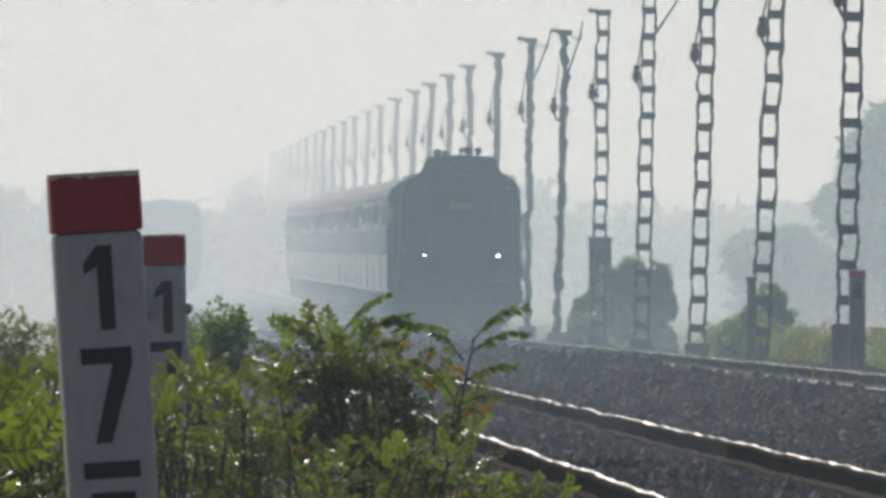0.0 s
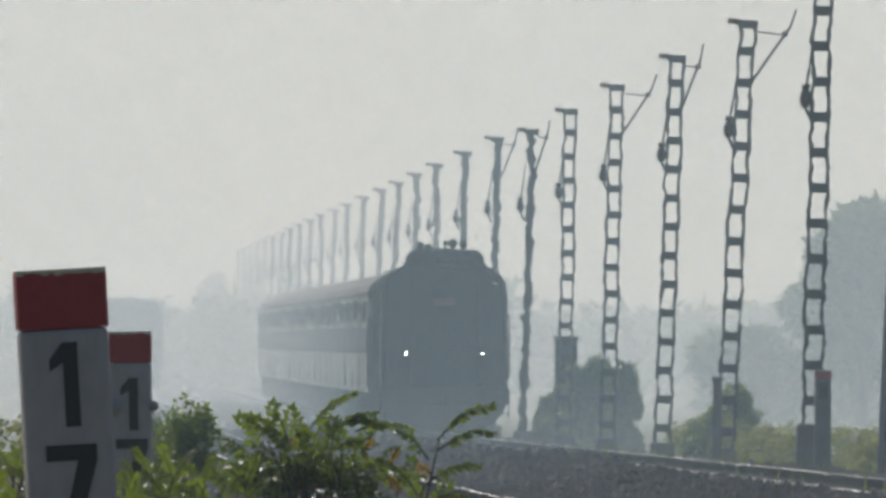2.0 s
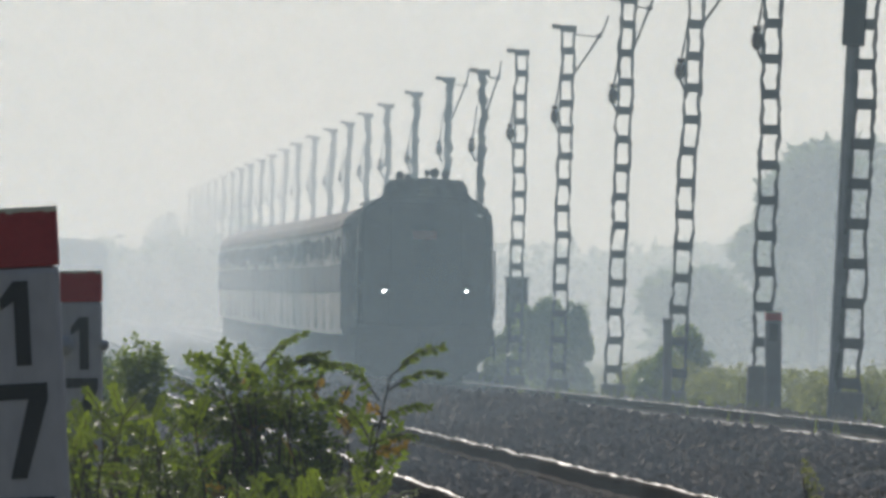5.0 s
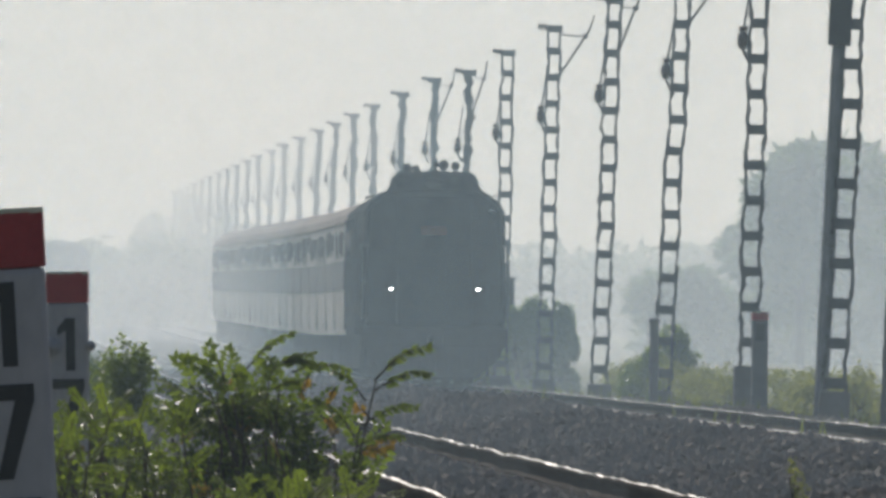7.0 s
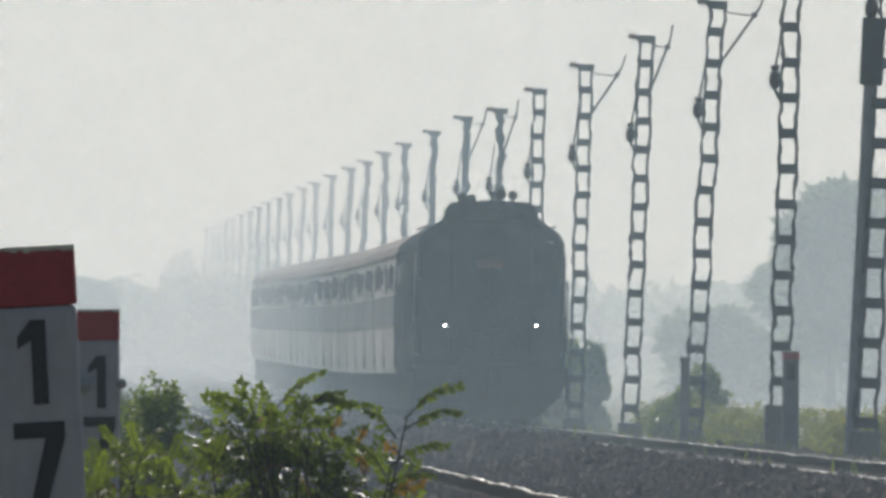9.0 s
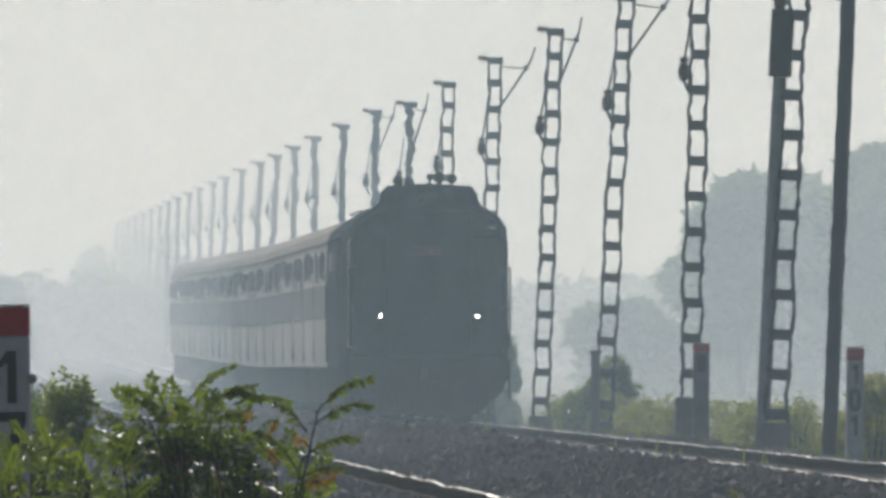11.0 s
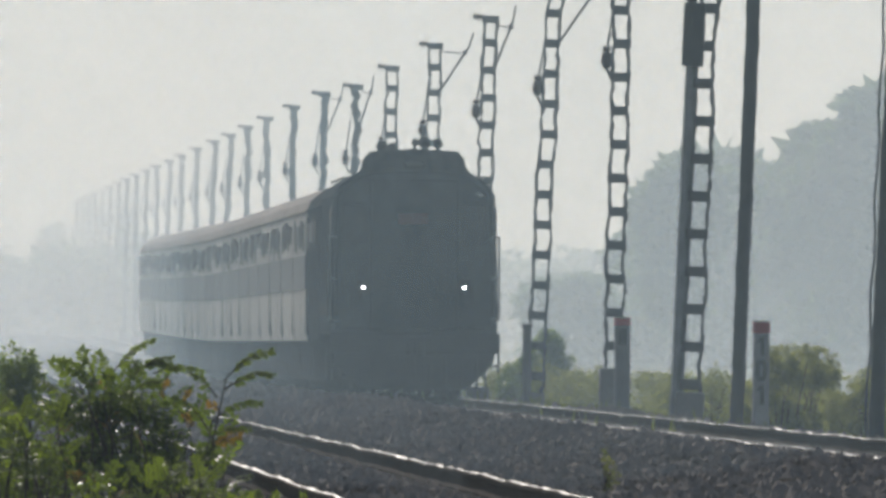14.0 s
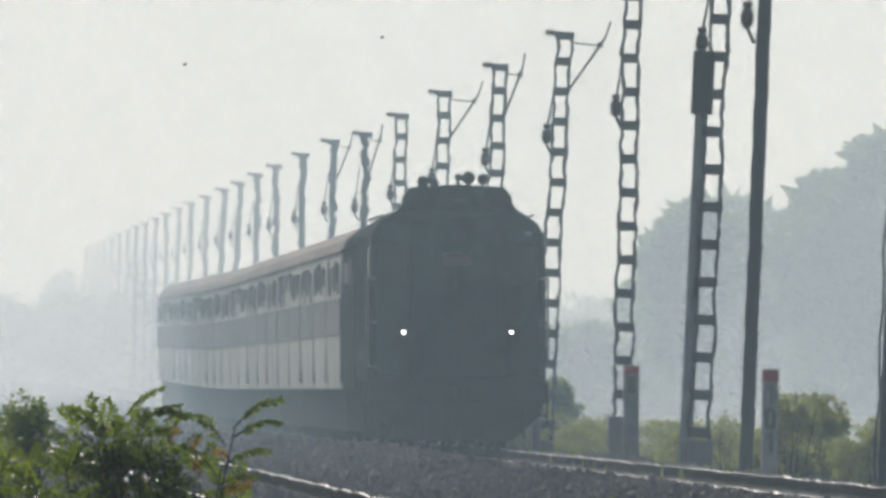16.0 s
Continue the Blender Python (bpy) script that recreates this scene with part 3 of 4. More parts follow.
def build_loco():
    loco = empty("locomotive", pose(TRACK_X, TRAIN_START, 0), "dark sooty diesel locomotive hauling coaches, twin headlights lit", "locomotive")
    half = [(1.6, 1.25), (1.6, 2.4), (1.56, 3.9), (1.44, 4.1), (1.1, 4.33), (0.7, 4.42), (0.0, 4.45)]
    hood = half + [(-x, z) for x, z in reversed(half[:-1])]
    bm = bmesh.new()
    prism(bm, hood, 0.25, 18.6)
    bmesh.ops.bevel(bm, geom=[e for e in bm.edges if all(abs(v.co.y - 0.25) < 0.01 for v in e.verts)], offset=0.12, segments=3, affect="EDGES")
    body = part("body", bm, LOCO_PAINT, loco)
    bm = bmesh.new()
    prism(bm, [(1.1, 4.3), (0.99, 4.45), (0.97, 4.6), (0.84, 4.75), (0, 4.8), (-0.84, 4.75), (-0.97, 4.6), (-0.99, 4.45), (-1.1, 4.3)], 0.3, 2.6)
    bmesh.ops.bevel(bm, geom=[e for e in bm.edges if all(abs(v.co.y - 0.3) < 0.01 for v in e.verts)], offset=0.06, segments=2, affect="EDGES")
    part("roof_pod", bm, LOCO_PAINT, loco, "raised roof pod over the cab")
    # raised nose panel, doors and window strips on the end
    bm = bmesh.new()
    box(bm, (0, 0.22, 2.75), (1.7, 0.1, 2.9), 0.05)
    part("nose_panel", bm, LOCO_PAINT, loco)
    for s in (-1, 1):
        bm = bmesh.new()
        box(bm, (s * 1.16, 0.235, 3.35), (0.46, 0.05, 0.72), 0.03)
        part("cab_window", bm, DARK_GLASS, loco, "dark cab window")
        bm = bmesh.new()
        box(bm, (s * 1.16, 0.19, 3.74), (0.56, 0.16, 0.05), 0.015)
        part("window_hood", bm, LOCO_PAINT, loco)
        bm = bmesh.new()
        rod(bm, (s * 1.63, 0.12, 1.5), (s * 1.63, 0.12, 3.1), 0.022)
        for z in (1.5, 2.3, 3.1):
            rod(bm, (s * 1.63, 0.12, z), (s * 1.5, 0.3, z), 0.018)
        part("grab_rail", bm, GALV, loco, "upright steel grab rail")
        bm = bmesh.new()
        rod(bm, (s * 0.975, 0.1, LIGHT_Z), (s * 0.975, 0.24, LIGHT_Z), 0.17, seg=20)
        lamp = part("headlight", bm, BLACK_IRON, loco, "round headlight in a dark housing")
        bm = bmesh.new()
        ball(bm, (s * 0.975, 0.1, LIGHT_Z), (0.036, 0.05, 0.042), 14)
        part("lens", bm, HEADLIGHT, lamp, "glowing white lens", smooth=True)
        bm = bmesh.new()
        rod(bm, (s * 0.98, -0.5, 1.1), (s * 0.98, 0.2, 1.1), 0.1, seg=14)
        rod(bm, (s * 0.98, -0.56, 1.1), (s * 0.98, -0.5, 1.1), 0.23, seg=20)
        part("buffer", bm, BLACK_IRON, loco, "round steel buffer")
        bm = bmesh.new()
        box(bm, (s * 1.54, 0.5, 0.62), (0.2, 0.55, 0.04), 0.01)
        box(bm, (s * 1.54, 0.5, 0.95), (0.2, 0.55, 0.04), 0.01)
        for yy in (0.25, 0.75):
            box(bm, (s * 1.63, yy, 0.85), (0.03, 0.04, 0.75), 0.008)
        part("step", bm, BLACK_IRON, loco, "side step ladder")
        bm = bmesh.new()
        box(bm, (s * 1.575, 1.35, 3.3), (0.05, 0.8, 0.75), 0.02)
        part("side_window", bm, DARK_GLASS, loco, "dark side window")
        bm = bmesh.new()
        for k in range(5):
            box(bm, (s * 1.585, 4.2 + 2.7 * k, 2.55), (0.04, 1.9, 1.6), 0.015)
        part("louvre_doors", bm, LOCO_PAINT, loco)
        bm = bmesh.new()
        box(bm, (s * 1.605, 9.4, 1.72), (0.02, 18.0, 0.26))
        part("stripe", bm, LOCO_BAND, loco, "dull cream stripe")
        bm = bmesh.new()
        rod(bm, (s * 1.36, 0.4, 4.24), (s * 1.36, 18.2, 4.24), 0.025)
        part("roof_rail", bm, GALV, loco)
        # added rod; bright steel on the right side imitates a glint
        bm = bmesh.new()
        rod(bm, (s * 1.34, 0.16, 3.9), (s * 1.22, 0.13, 3.92), 0.016)
        part("mirror_bracket", bm, RAIL_HEAD if s > 0 else BLACK_IRON, loco, "small added rod, bright on the right to stand for a glint")
        bm = bmesh.new()
        box(bm, (s * 1.595, 2.3, 2.6), (0.03, 0.62, 2.0), 0.01)
        part("cab_door", bm, LOCO_BAND, loco, "dusty cab side door")
    bm = bmesh.new()
    ball(bm, (0, 0.2, 4.5), (0.44, 0.16, 0.2), 16)
    part("head_lamp_box", bm, LOCO_BAND, loco, "pale lamp box under the roof")
    bm = bmesh.new()
    box(bm, (-0.02, 0.155, 3.45), (0.56, 0.03, 0.2), 0.01)
    part("plate", bm, RUST_PLATE, loco, "dull red plate")
    bm = bmesh.new()
    box(bm, (0, 0.6, 1.05), (3.3, 0.9, 0.4), 0.04)
    box(bm, (0, 9.4, 1.13), (2.9, 18.2, 0.24), 0.03)
    part("underframe", bm, BLACK_IRON, loco)
    bm = bmesh.new()
    prism(bm, [(-1.56, 0.86), (-1.5, 0.62), (-1.0, 0.16), (1.0, 0.16), (1.5, 0.62), (1.56, 0.86)], 0.12, 0.2)
    for k in range(9):
        box(bm, ((k - 4) * 0.3, 0.1, 0.5), (0.05, 0.06, 0.62), 0.01)
    part("rail_guard", bm, BLACK_IRON, loco, "dark sloping rail guard")
    bm = bmesh.new()
    box(bm, (0, -0.15, 0.98), (0.3, 0.75, 0.3), 0.05)
    box(bm, (0.1, -0.5, 0.98), (0.2, 0.2, 0.36), 0.05)
    part("coupler", bm, BLACK_IRON, loco)
    # horns and roof gear
    for x, z, r in ((0.02, 4.93, 0.07), (0.2, 4.92, 0.12), (0.46, 4.9, 0.1), (-0.62, 4.85, 0.11), (-0.42, 4.83, 0.09)):
        bm = bmesh.new()
        rod(bm, (x, 0.7, z), (x, 1.2, z), r, r * 0.3, seg=14)
        rod(bm, (x, 0.95, 4.72), (x, 0.95, z), 0.03)
        part("horn", bm, BLACK_IRON, loco, "roof horn")
    bm = bmesh.new()
    box(bm, (0, 9.4, 4.47), (1.3, 9.0, 0.1), 0.03)
    rod(bm, (0, 7.3, 4.45), (0, 7.3, 4.58), 0.3, seg=16)
    part("roof_gear", bm, BLACK_IRON, loco)
    bm = bmesh.new()
    box(bm, (0, 9.4, 0.75), (2.5, 4.2, 0.75), 0.15)
    part("fuel_tank", bm, BLACK_IRON, loco)
    bogie(loco, 4.0, 4.6, 3)
    bogie(loco, 14.8, 4.6, 3)
    return loco


def build_coach(y, van=False, seed=0, track=None):
    rng = random.Random(seed)
    coach = empty("passenger_coach", pose(TRACK_X if track is None else track, y, climb(y)), "pale grey passenger coach with darker window band in haze", "railway coach", "coaches of the train")
    light, band, top = (VAN_PAINT, LOCO_PAINT, VAN_PAINT) if van else (COACH_LIGHT, COACH_BAND, COACH_ROOF)
    if van:
        coach.name = "parcel_van"
        tagged(coach, "dark grimy parcel van coupled behind the locomotive", "railway van", "vans of the train")
    length = 21.4
    half = [(1.56, 1.1), (1.59, 1.5), (1.6, 1.9), (1.6, 3.1), (1.57, 3.72)]
    roof = [(1.57, 3.72), (1.5, 3.96), (1.2, 4.2), (0.6, 4.34), (0, 4.38)]

    def mirrored(p):
        return p + [(-x, z) for x, z in reversed(p) if x]

    bm = bmesh.new()
    prism(bm, mirrored(half), 0.3, length - 0.2)
    body = part("body", bm, light, coach, "dark painted side" if van else "pale grey painted side")
    bm = bmesh.new()
    prism(bm, mirrored(roof), 0.2, length - 0.1)
    part("roof", bm, top, coach, "dusty arched roof")
    for s in (-1, 1):
        bm = bmesh.new()
        box(bm, (s * 1.603, length / 2, 2.5), (0.014, length - 0.3, 0.7))
        part("band", bm, band, coach, "darker band under the windows")
        bm = bmesh.new()
        box(bm, (s * 1.5, length / 2, 3.76), (0.2, length - 0.1, 0.05), 0.015)
        part("gutter", bm, top, coach)
        if s > 0:
            continue
        for k in range(9):
            bm = bmesh.new()
            shut = noise.noise((seed * 3.7, k * 0.32, 5)) > 0.12
            h = rng.uniform(0.3, 0.62)
            box(bm, (s * 1.6, 2.9 + 1.95 * k, 3.62 - h / 2 - rng.uniform(0, 0.16)), (0.05, rng.uniform(0.7, 1.5), h), 0.02)
            part("window", bm, COACH_BAND if shut else OPEN_WINDOW, coach, "shuttered window" if shut else "dark barred window")
        for yy in (1.2, length - 1.2):
            bm = bmesh.new()
            box(bm, (s * 1.58, yy, 2.2), (0.05, 0.8, 1.95), 0.02)
            part("door", bm, band if rng.random() < 0.5 else light, coach)
    for yy in (4, 10.5, 17):
        bm = bmesh.new()
        box(bm, (0, yy, 4.37), (0.5, 0.6, 0.16), 0.05)
        part("roof_vent", bm, top, coach)
    bm = bmesh.new()
    box(bm, (0, 0.05, 2.4), (1.4, 0.6, 2.2), 0.06)
    part("gangway", bm, BLACK_IRON, coach, "dark folded gangway")
    bm = bmesh.new()
    box(bm, (0, length, 2.4), (1.4, 0.5, 2.2), 0.06)
    part("gangway", bm, BLACK_IRON, coach, "dark folded gangway")
    bm = bmesh.new()
    box(bm, (0, length / 2, 0.98), (2.9, length - 0.3, 0.26), 0.03)
    for s in (-1, 1):
        for k in range(7):
            box(bm, (s * 1.0, 6.2 + 1.5 * k, 0.62), (0.5, 1.1 + 0.25 * math.sin(k * 2.1), 0.62), 0.04)
        box(bm, (s * 1.4, length / 2, 0.7), (0.1, length - 0.4, 0.8), 0.02)
    box(bm, (0.3, length / 2 + 3, 0.66), (1.2, 1.6, 0.5), 0.05)
    part("underframe", bm, BLACK_IRON, coach)
    bogie(coach, 3.4, 3.4, 2)
    bogie(coach, length - 3.4, 3.4, 2)
    return coach


def build_train():
    loco = build_loco()
    second = build_coach(TRAIN_START + 19.2, van=True)
    first = build_coach(TRAIN_START + 41.2)
    coaches = [first]
    for k in range(1, 21):
        at = TRAIN_START + 41.2 + 22.0 * k
        coaches.append(build_coach(at, seed=k) if k < 5 else copy_thing(coaches[k - 5], pose(TRACK_X, at, 0)))
    # the departing coaches' dark paint stands in for their shaded ends
    leaving = [build_coach(LEAVE_START, True, 31, NEAR_TRACK), build_coach(LEAVE_START + 22, True, 32, NEAR_TRACK)]
    for one in leaving:
        one.name = "departing_coach"
        tagged(one, "coach of a departing train in haze, dark paint standing for its shade", "railway coach", "coaches of the departing train")
    bm = bmesh.new()
    rod(bm, (1.0, 0.18, 1.7), (1.0, 0.32, 1.7), 0.1, seg=16)
    part("tail_lamp", bm, RED_PAINT, leaving[0], "red tail lamp")
    return loco, second, coaches, leaving


# ---- plants ----
def tube(verts, faces, pts, r0, r1, seg=5):
    """A tapered limb through the points."""
    base = len(verts)
    n = len(pts)
    for i, p in enumerate(pts):
        r = r0 + (r1 - r0) * i / (n - 1)
        way = (pts[min(i + 1, n - 1)] - pts[max(i - 1, 0)]).normalized()
        u = way.cross(Vector((0.3, 0.9, 0.2))).normalized()
        w = way.cross(u)
        for k in range(seg):
            a = 6.2832 * k / seg
            verts.append(p + u * (r * math.cos(a)) + w * (r * math.sin(a)))
    for i in range(n - 1):
        for k in range(seg):
            a, b = base + i * seg + k, base + i * seg + (k + 1) % seg
            faces.append((a, b, b + seg, a + seg))


def leaf(verts, faces, p, way, side, length, width):
    """A pointed leaf folded along its middle."""
    up = way.cross(side).normalized() * (width * 0.22)
    b = len(verts)
    verts += [p, p + way * (length * 0.45) + side * width / 2 + up, p + way * length - up * 0.6,
              p + way * (length * 0.45) - side * width / 2 + up, p + way * (length * 0.5)]
    faces += [(b, b + 1, b + 4), (b + 1, b + 2, b + 4), (b + 2, b + 3, b + 4), (b + 3, b, b + 4)]


def branch(rng, wood, leaves, p, tip, leaf_len):
    """A twig with broad leaves, close together, set by turns on either side and hanging a little."""
    run = tip - p
    pts = [p + run * (i / 6) + Vector((0, 0, 0.13 * run.length * math.sin(3.14 * i / 6))) + Vector((0, 0, rng.uniform(-0.006, 0.006))) for i in range(7)]
    tube(*wood, pts, 0.006, 0.002, 4)
    n = max(7, int(run.length / 0.019))
    for i in range(n):
        f = (0.18 + 0.82 * i / n) * 6
        k = min(int(f), 5)
        at = pts[k].lerp(pts[k + 1], f - k)
        along = (pts[k + 1] - pts[k]).normalized()
        s = 1 if i % 2 else -1
        up = Vector((-along.z, 0, along.x)) * (1 if along.x > 0 else -1)
        way = (along * rng.uniform(0.5, 1.1) + up * (s * 0.42 - 0.22) + Vector((0, rng.uniform(-0.5, 0.5), rng.uniform(-0.25, 0.1)))).normalized()
        side = way.cross(Vector((rng.uniform(-0.5, 0.5), -1, rng.uniform(-0.6, 0.6)))).normalized()
        size = leaf_len * rng.uniform(0.7, 1.2) * (1.1 - 0.35 * i / n)
        leaf(*leaves, at, way, side, size, size * 0.55)


def frond(rng, wood, leaves, p, way, length, leaf_len, pairs, droop=0.09):
    """A feathered leaf: a bending midrib with paired leaflets and one at the end."""
    way = way.normalized()
    pts = []
    q = p.copy()
    for i in range(6):
        pts.append(q.copy())
        q = q + way * (length / 5)
        way = (way + Vector((0, 0, -droop)) + Vector((rng.uniform(-1, 1), rng.uniform(-1, 1), rng.uniform(-1, 1))) * 0.05).normalized()
    tube(*wood, pts, 0.0035, 0.0015, 3)
    flat = Vector((rng.uniform(-0.5, 0.5), -rng.uniform(0.2, 1.3), rng.uniform(0.3, 0.9)))
    for i in range(1, pairs + 1):
        f = (0.15 + 0.85 * i / pairs) * 5
        k = min(int(f), 4)
        at = pts[k].lerp(pts[k + 1], f - k)
        run = (pts[k + 1] - pts[k]).normalized()
        side = run.cross(flat).normalized()
        for s in (-1, 1):
            w = (side * s + run * 0.55 + Vector((0, 0, rng.uniform(-0.3, 0.15)))).normalized()
            leaf(*leaves, at, w, run.cross(w).cross(w).normalized(), leaf_len * rng.uniform(0.7, 1.2), leaf_len * 0.58)
    run = (pts[5] - pts[4]).normalized()
    leaf(*leaves, pts[5], run, run.cross(flat).normalized(), leaf_len, leaf_len * 0.58)


def stem(rng, wood, base, tip, r, bow=0.12):
    pts = []
    off = Vector((rng.uniform(-1, 1), rng.uniform(-1, 1), rng.uniform(0, 0.6))) * bow
    for i in range(8):
        f = i / 7
        pts.append(base.lerp(tip, f) + off * math.sin(f * 3.1416) + Vector((rng.uniform(-1, 1), rng.uniform(-1, 1), 0)) * 0.012)
    tube(*wood, pts, r, r * 0.35, 5)
    return pts


def build_shrub(x, y, tips, seed, label, frond_len=0.34, leaf_len=0.075, pairs=6, per=9, low=0.35, material=None, dry=0.06):
    """A shrub of several stems that end at the given tips (dx, dy, z), with feathered leaves along them."""
    rng = random.Random(seed)
    shrub = empty("shrub", pose(x, y, 0), label, "shrub", "trackside shrubs")
    wood, green, brown = ([], []), ([], []), ([], [])
    foot = ground_z(x, y) - 0.05
    for dx, dy, z in tips:
        tip = Vector((dx, dy, z))
        base = Vector((dx * 0.35 + rng.uniform(-0.1, 0.1), dy * 0.4, foot))
        pts = stem(rng, wood, base, tip, 0.013)
        for i in range(per):
            f = (low + (1 - low) * (i + rng.random()) / per) * 7
            k = min(int(f), 6)
            at = pts[k].lerp(pts[k + 1], f - k)
            a = rng.uniform(0, 6.283)
            way = Vector((math.cos(a), math.sin(a) * 0.8, rng.uniform(0.15, 0.8)))
            frond(rng, wood, brown if rng.random() < dry else green, at, way, frond_len * rng.uniform(0.6, 1.1), leaf_len * rng.uniform(0.8, 1.1), pairs)
        run = pts[-1] - pts[-2]
        for s in (-0.5, 0.5):
            frond(rng, wood, green, pts[-1], run.normalized() + Vector((s, rng.uniform(-0.3, 0.3), 0.1)), frond_len * 0.9, leaf_len, pairs)
    many("stem_growth", *wood, BARK, shrub)
    many("foliage", *green, material or LEAF, shrub)["label"] = "feathered green leaves"
    if brown[0]:
        many("dry_leaves", *brown, LEAF_DRY, shrub)["label"] = "yellow-brown dying leaves"
    return shrub


def leaf_cloud(rng, lumps, count, size, verts, faces, gap=-0.12):
    """Loose leaves scattered in uneven lumps."""
    weight = [a * b * c for _, (a, b, c) in lumps]
    for _ in range(count):
        (cx, cy, cz), (a, b, c) = rng.choices(lumps, weight)[0]
        while True:
            p = Vector((rng.uniform(-1, 1), rng.uniform(-1, 1), rng.uniform(-1, 1)))
            if 0.12 < p.length < 1:
                break
        at = Vector((cx + p.x * a, cy + p.y * b, cz + p.z * c))
        if noise.noise(at / (size * 4.5)) < gap:
            continue
        way = Vector((rng.uniform(-1, 1), rng.uniform(-1, 1), rng.uniform(-0.8, 0.6))).normalized()
        side = way.cross(Vector((rng.uniform(-1, 1), rng.uniform(-1, 1), rng.uniform(-1, 1)))).normalized()
        leaf(verts, faces, at, way, side, size * rng.uniform(0.7, 1.3), size * 0.55)


def build_tree(x, y, height, spread, seed, count, size, label, name="tree", material=None, low=0.3, group="trees beyond the line"):
    rng = random.Random(seed)
    tree = empty(name, pose(x, y, 0), label, name, group)
    foot = ground_z(x, y) - 0.1
    wood, green = ([], []), ([], [])
    top = Vector((rng.uniform(-0.1, 0.1) * spread, 0, height * 0.85))
    tube(*wood, [Vector((0, 0, foot)).lerp(top, i / 5) + Vector((rng.uniform(-1, 1), rng.uniform(-1, 1), 0)) * spread * 0.03 for i in range(6)],
         height * 0.022 + 0.01, height * 0.006, 6)
    lumps = []
    for k in range(9 + int(spread)):
        a = rng.uniform(0, 6.283)
        z = height * rng.uniform(low, 0.9)
        r = spread * rng.uniform(0.2, 0.72) * (1.15 - 0.6 * abs(z / height - 0.5))
        c = Vector((math.cos(a) * r, math.sin(a) * r, z))
        start = Vector((0, 0, z * 0.6))
        tube(*wood, [start.lerp(c, i / 3) for i in range(4)], height * 0.008 + 0.004, height * 0.002 + 0.002, 4)
        s = spread * rng.uniform(0.24, 0.42)
        lumps.append((tuple(c), (s, s, s * rng.uniform(0.55, 0.85))))
    lumps.append(((0, 0, height * 0.86), (spread * 0.36, spread * 0.36, height * 0.14)))
    leaf_cloud(rng, lumps, count, size, *green)
    many("trunk", *wood, BARK, tree)
    many("crown", *green, material or LEAF_FAR, tree)["label"] = "loose leafy crown"
    return tree


def build_bush(x, y, height, spread, seed, count, size, label, material=None, group="bushes along the masts"):
    """A broad bush that is leafy down to the ground, on several thin stems."""
    rng = random.Random(seed)
    bush = empty("bush", pose(x, y, 0), label, "bush", group)
    foot = ground_z(x, y) - 0.1
    wood, green = ([], []), ([], [])
    lumps = []
    for k in range(26):
        f = (k + rng.random()) / 26
        r = spread * (1 - 0.3 * f) * rng.uniform(0.1, 1.0)
        a = rng.uniform(0, 6.283)
        s = spread * rng.uniform(0.18, 0.42)
        c = Vector((math.cos(a) * r, math.sin(a) * r, foot + (height - foot) * (0.1 + 0.8 * f)))
        stem(rng, wood, Vector((c.x * 0.3, c.y * 0.3, foot)), c, 0.012 + 0.006 * height)
        lumps.append((tuple(c), (s, s, max(s * 0.6, (height - foot) * rng.uniform(0.12, 0.22)))))
    leaf_cloud(rng, lumps, count, size, *green)
    many("stem_growth", *wood, BARK, bush)
    many("foliage", *green, material or LEAF_FAR, bush)["label"] = "loose hazy green leaves"
    return bush


def build_grass(name, label, spots, seed, height, material, per):
    """Tufts of bent blades; spots are x, y, spread in x and y."""
    rng = random.Random(seed)
    verts, faces = [], []
    for x, y, sx, sy in spots:
        for _ in range(per):
            px, py = x + rng.gauss(0, sx), y + rng.gauss(0, sy)
            h = height * rng.uniform(0.5, 1.15)
            a, lean = rng.uniform(0, 6.283), h * rng.uniform(0.1, 0.5)
            z = max(ground_z(px, py), bed_z(px) if 0.9 < px < 13.6 else -9) - 0.02
            w = 0.006 + height * 0.008
            b = len(verts)
            dx, dy = math.cos(a), math.sin(a)
            for f in (0, 0.5, 1):
                c = Vector((px + dx * lean * f * f, py + dy * lean * f * f, z + h * f))
                k = w * (1 - 0.85 * f)
                verts += [c - Vector((dy * k + k, -dx * k, 0)), c + Vector((dy * k + k, -dx * k, 0))]
            faces += [(b, b + 1, b + 3, b + 2), (b + 2, b + 3, b + 5, b + 4)]
    tagged(many(name, verts, faces, material), label, "grass", kind="stuff")


def fill_shrub(shrub, lumps, count, size, seed, material, label):
    """Close the inside of a shrub with loose leaves on thin twigs."""
    rng = random.Random(seed)
    green, wood = ([], []), ([], [])
    leaf_cloud(rng, lumps, count, size, *green, gap=0.09)
    for c, s in lumps:
        for _ in range(5):
            tip = Vector(c) + Vector((rng.uniform(-1, 1) * s[0], rng.uniform(-1, 1) * s[1], rng.uniform(-0.2, 0.9) * s[2]))
            stem(rng, wood, Vector((c[0] * 0.6, c[1] * 0.6, -0.8)), tip, 0.009)
    many("twig_growth", *wood, BARK, shrub)["kind"] = "stuff"
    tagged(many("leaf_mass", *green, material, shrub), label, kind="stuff")


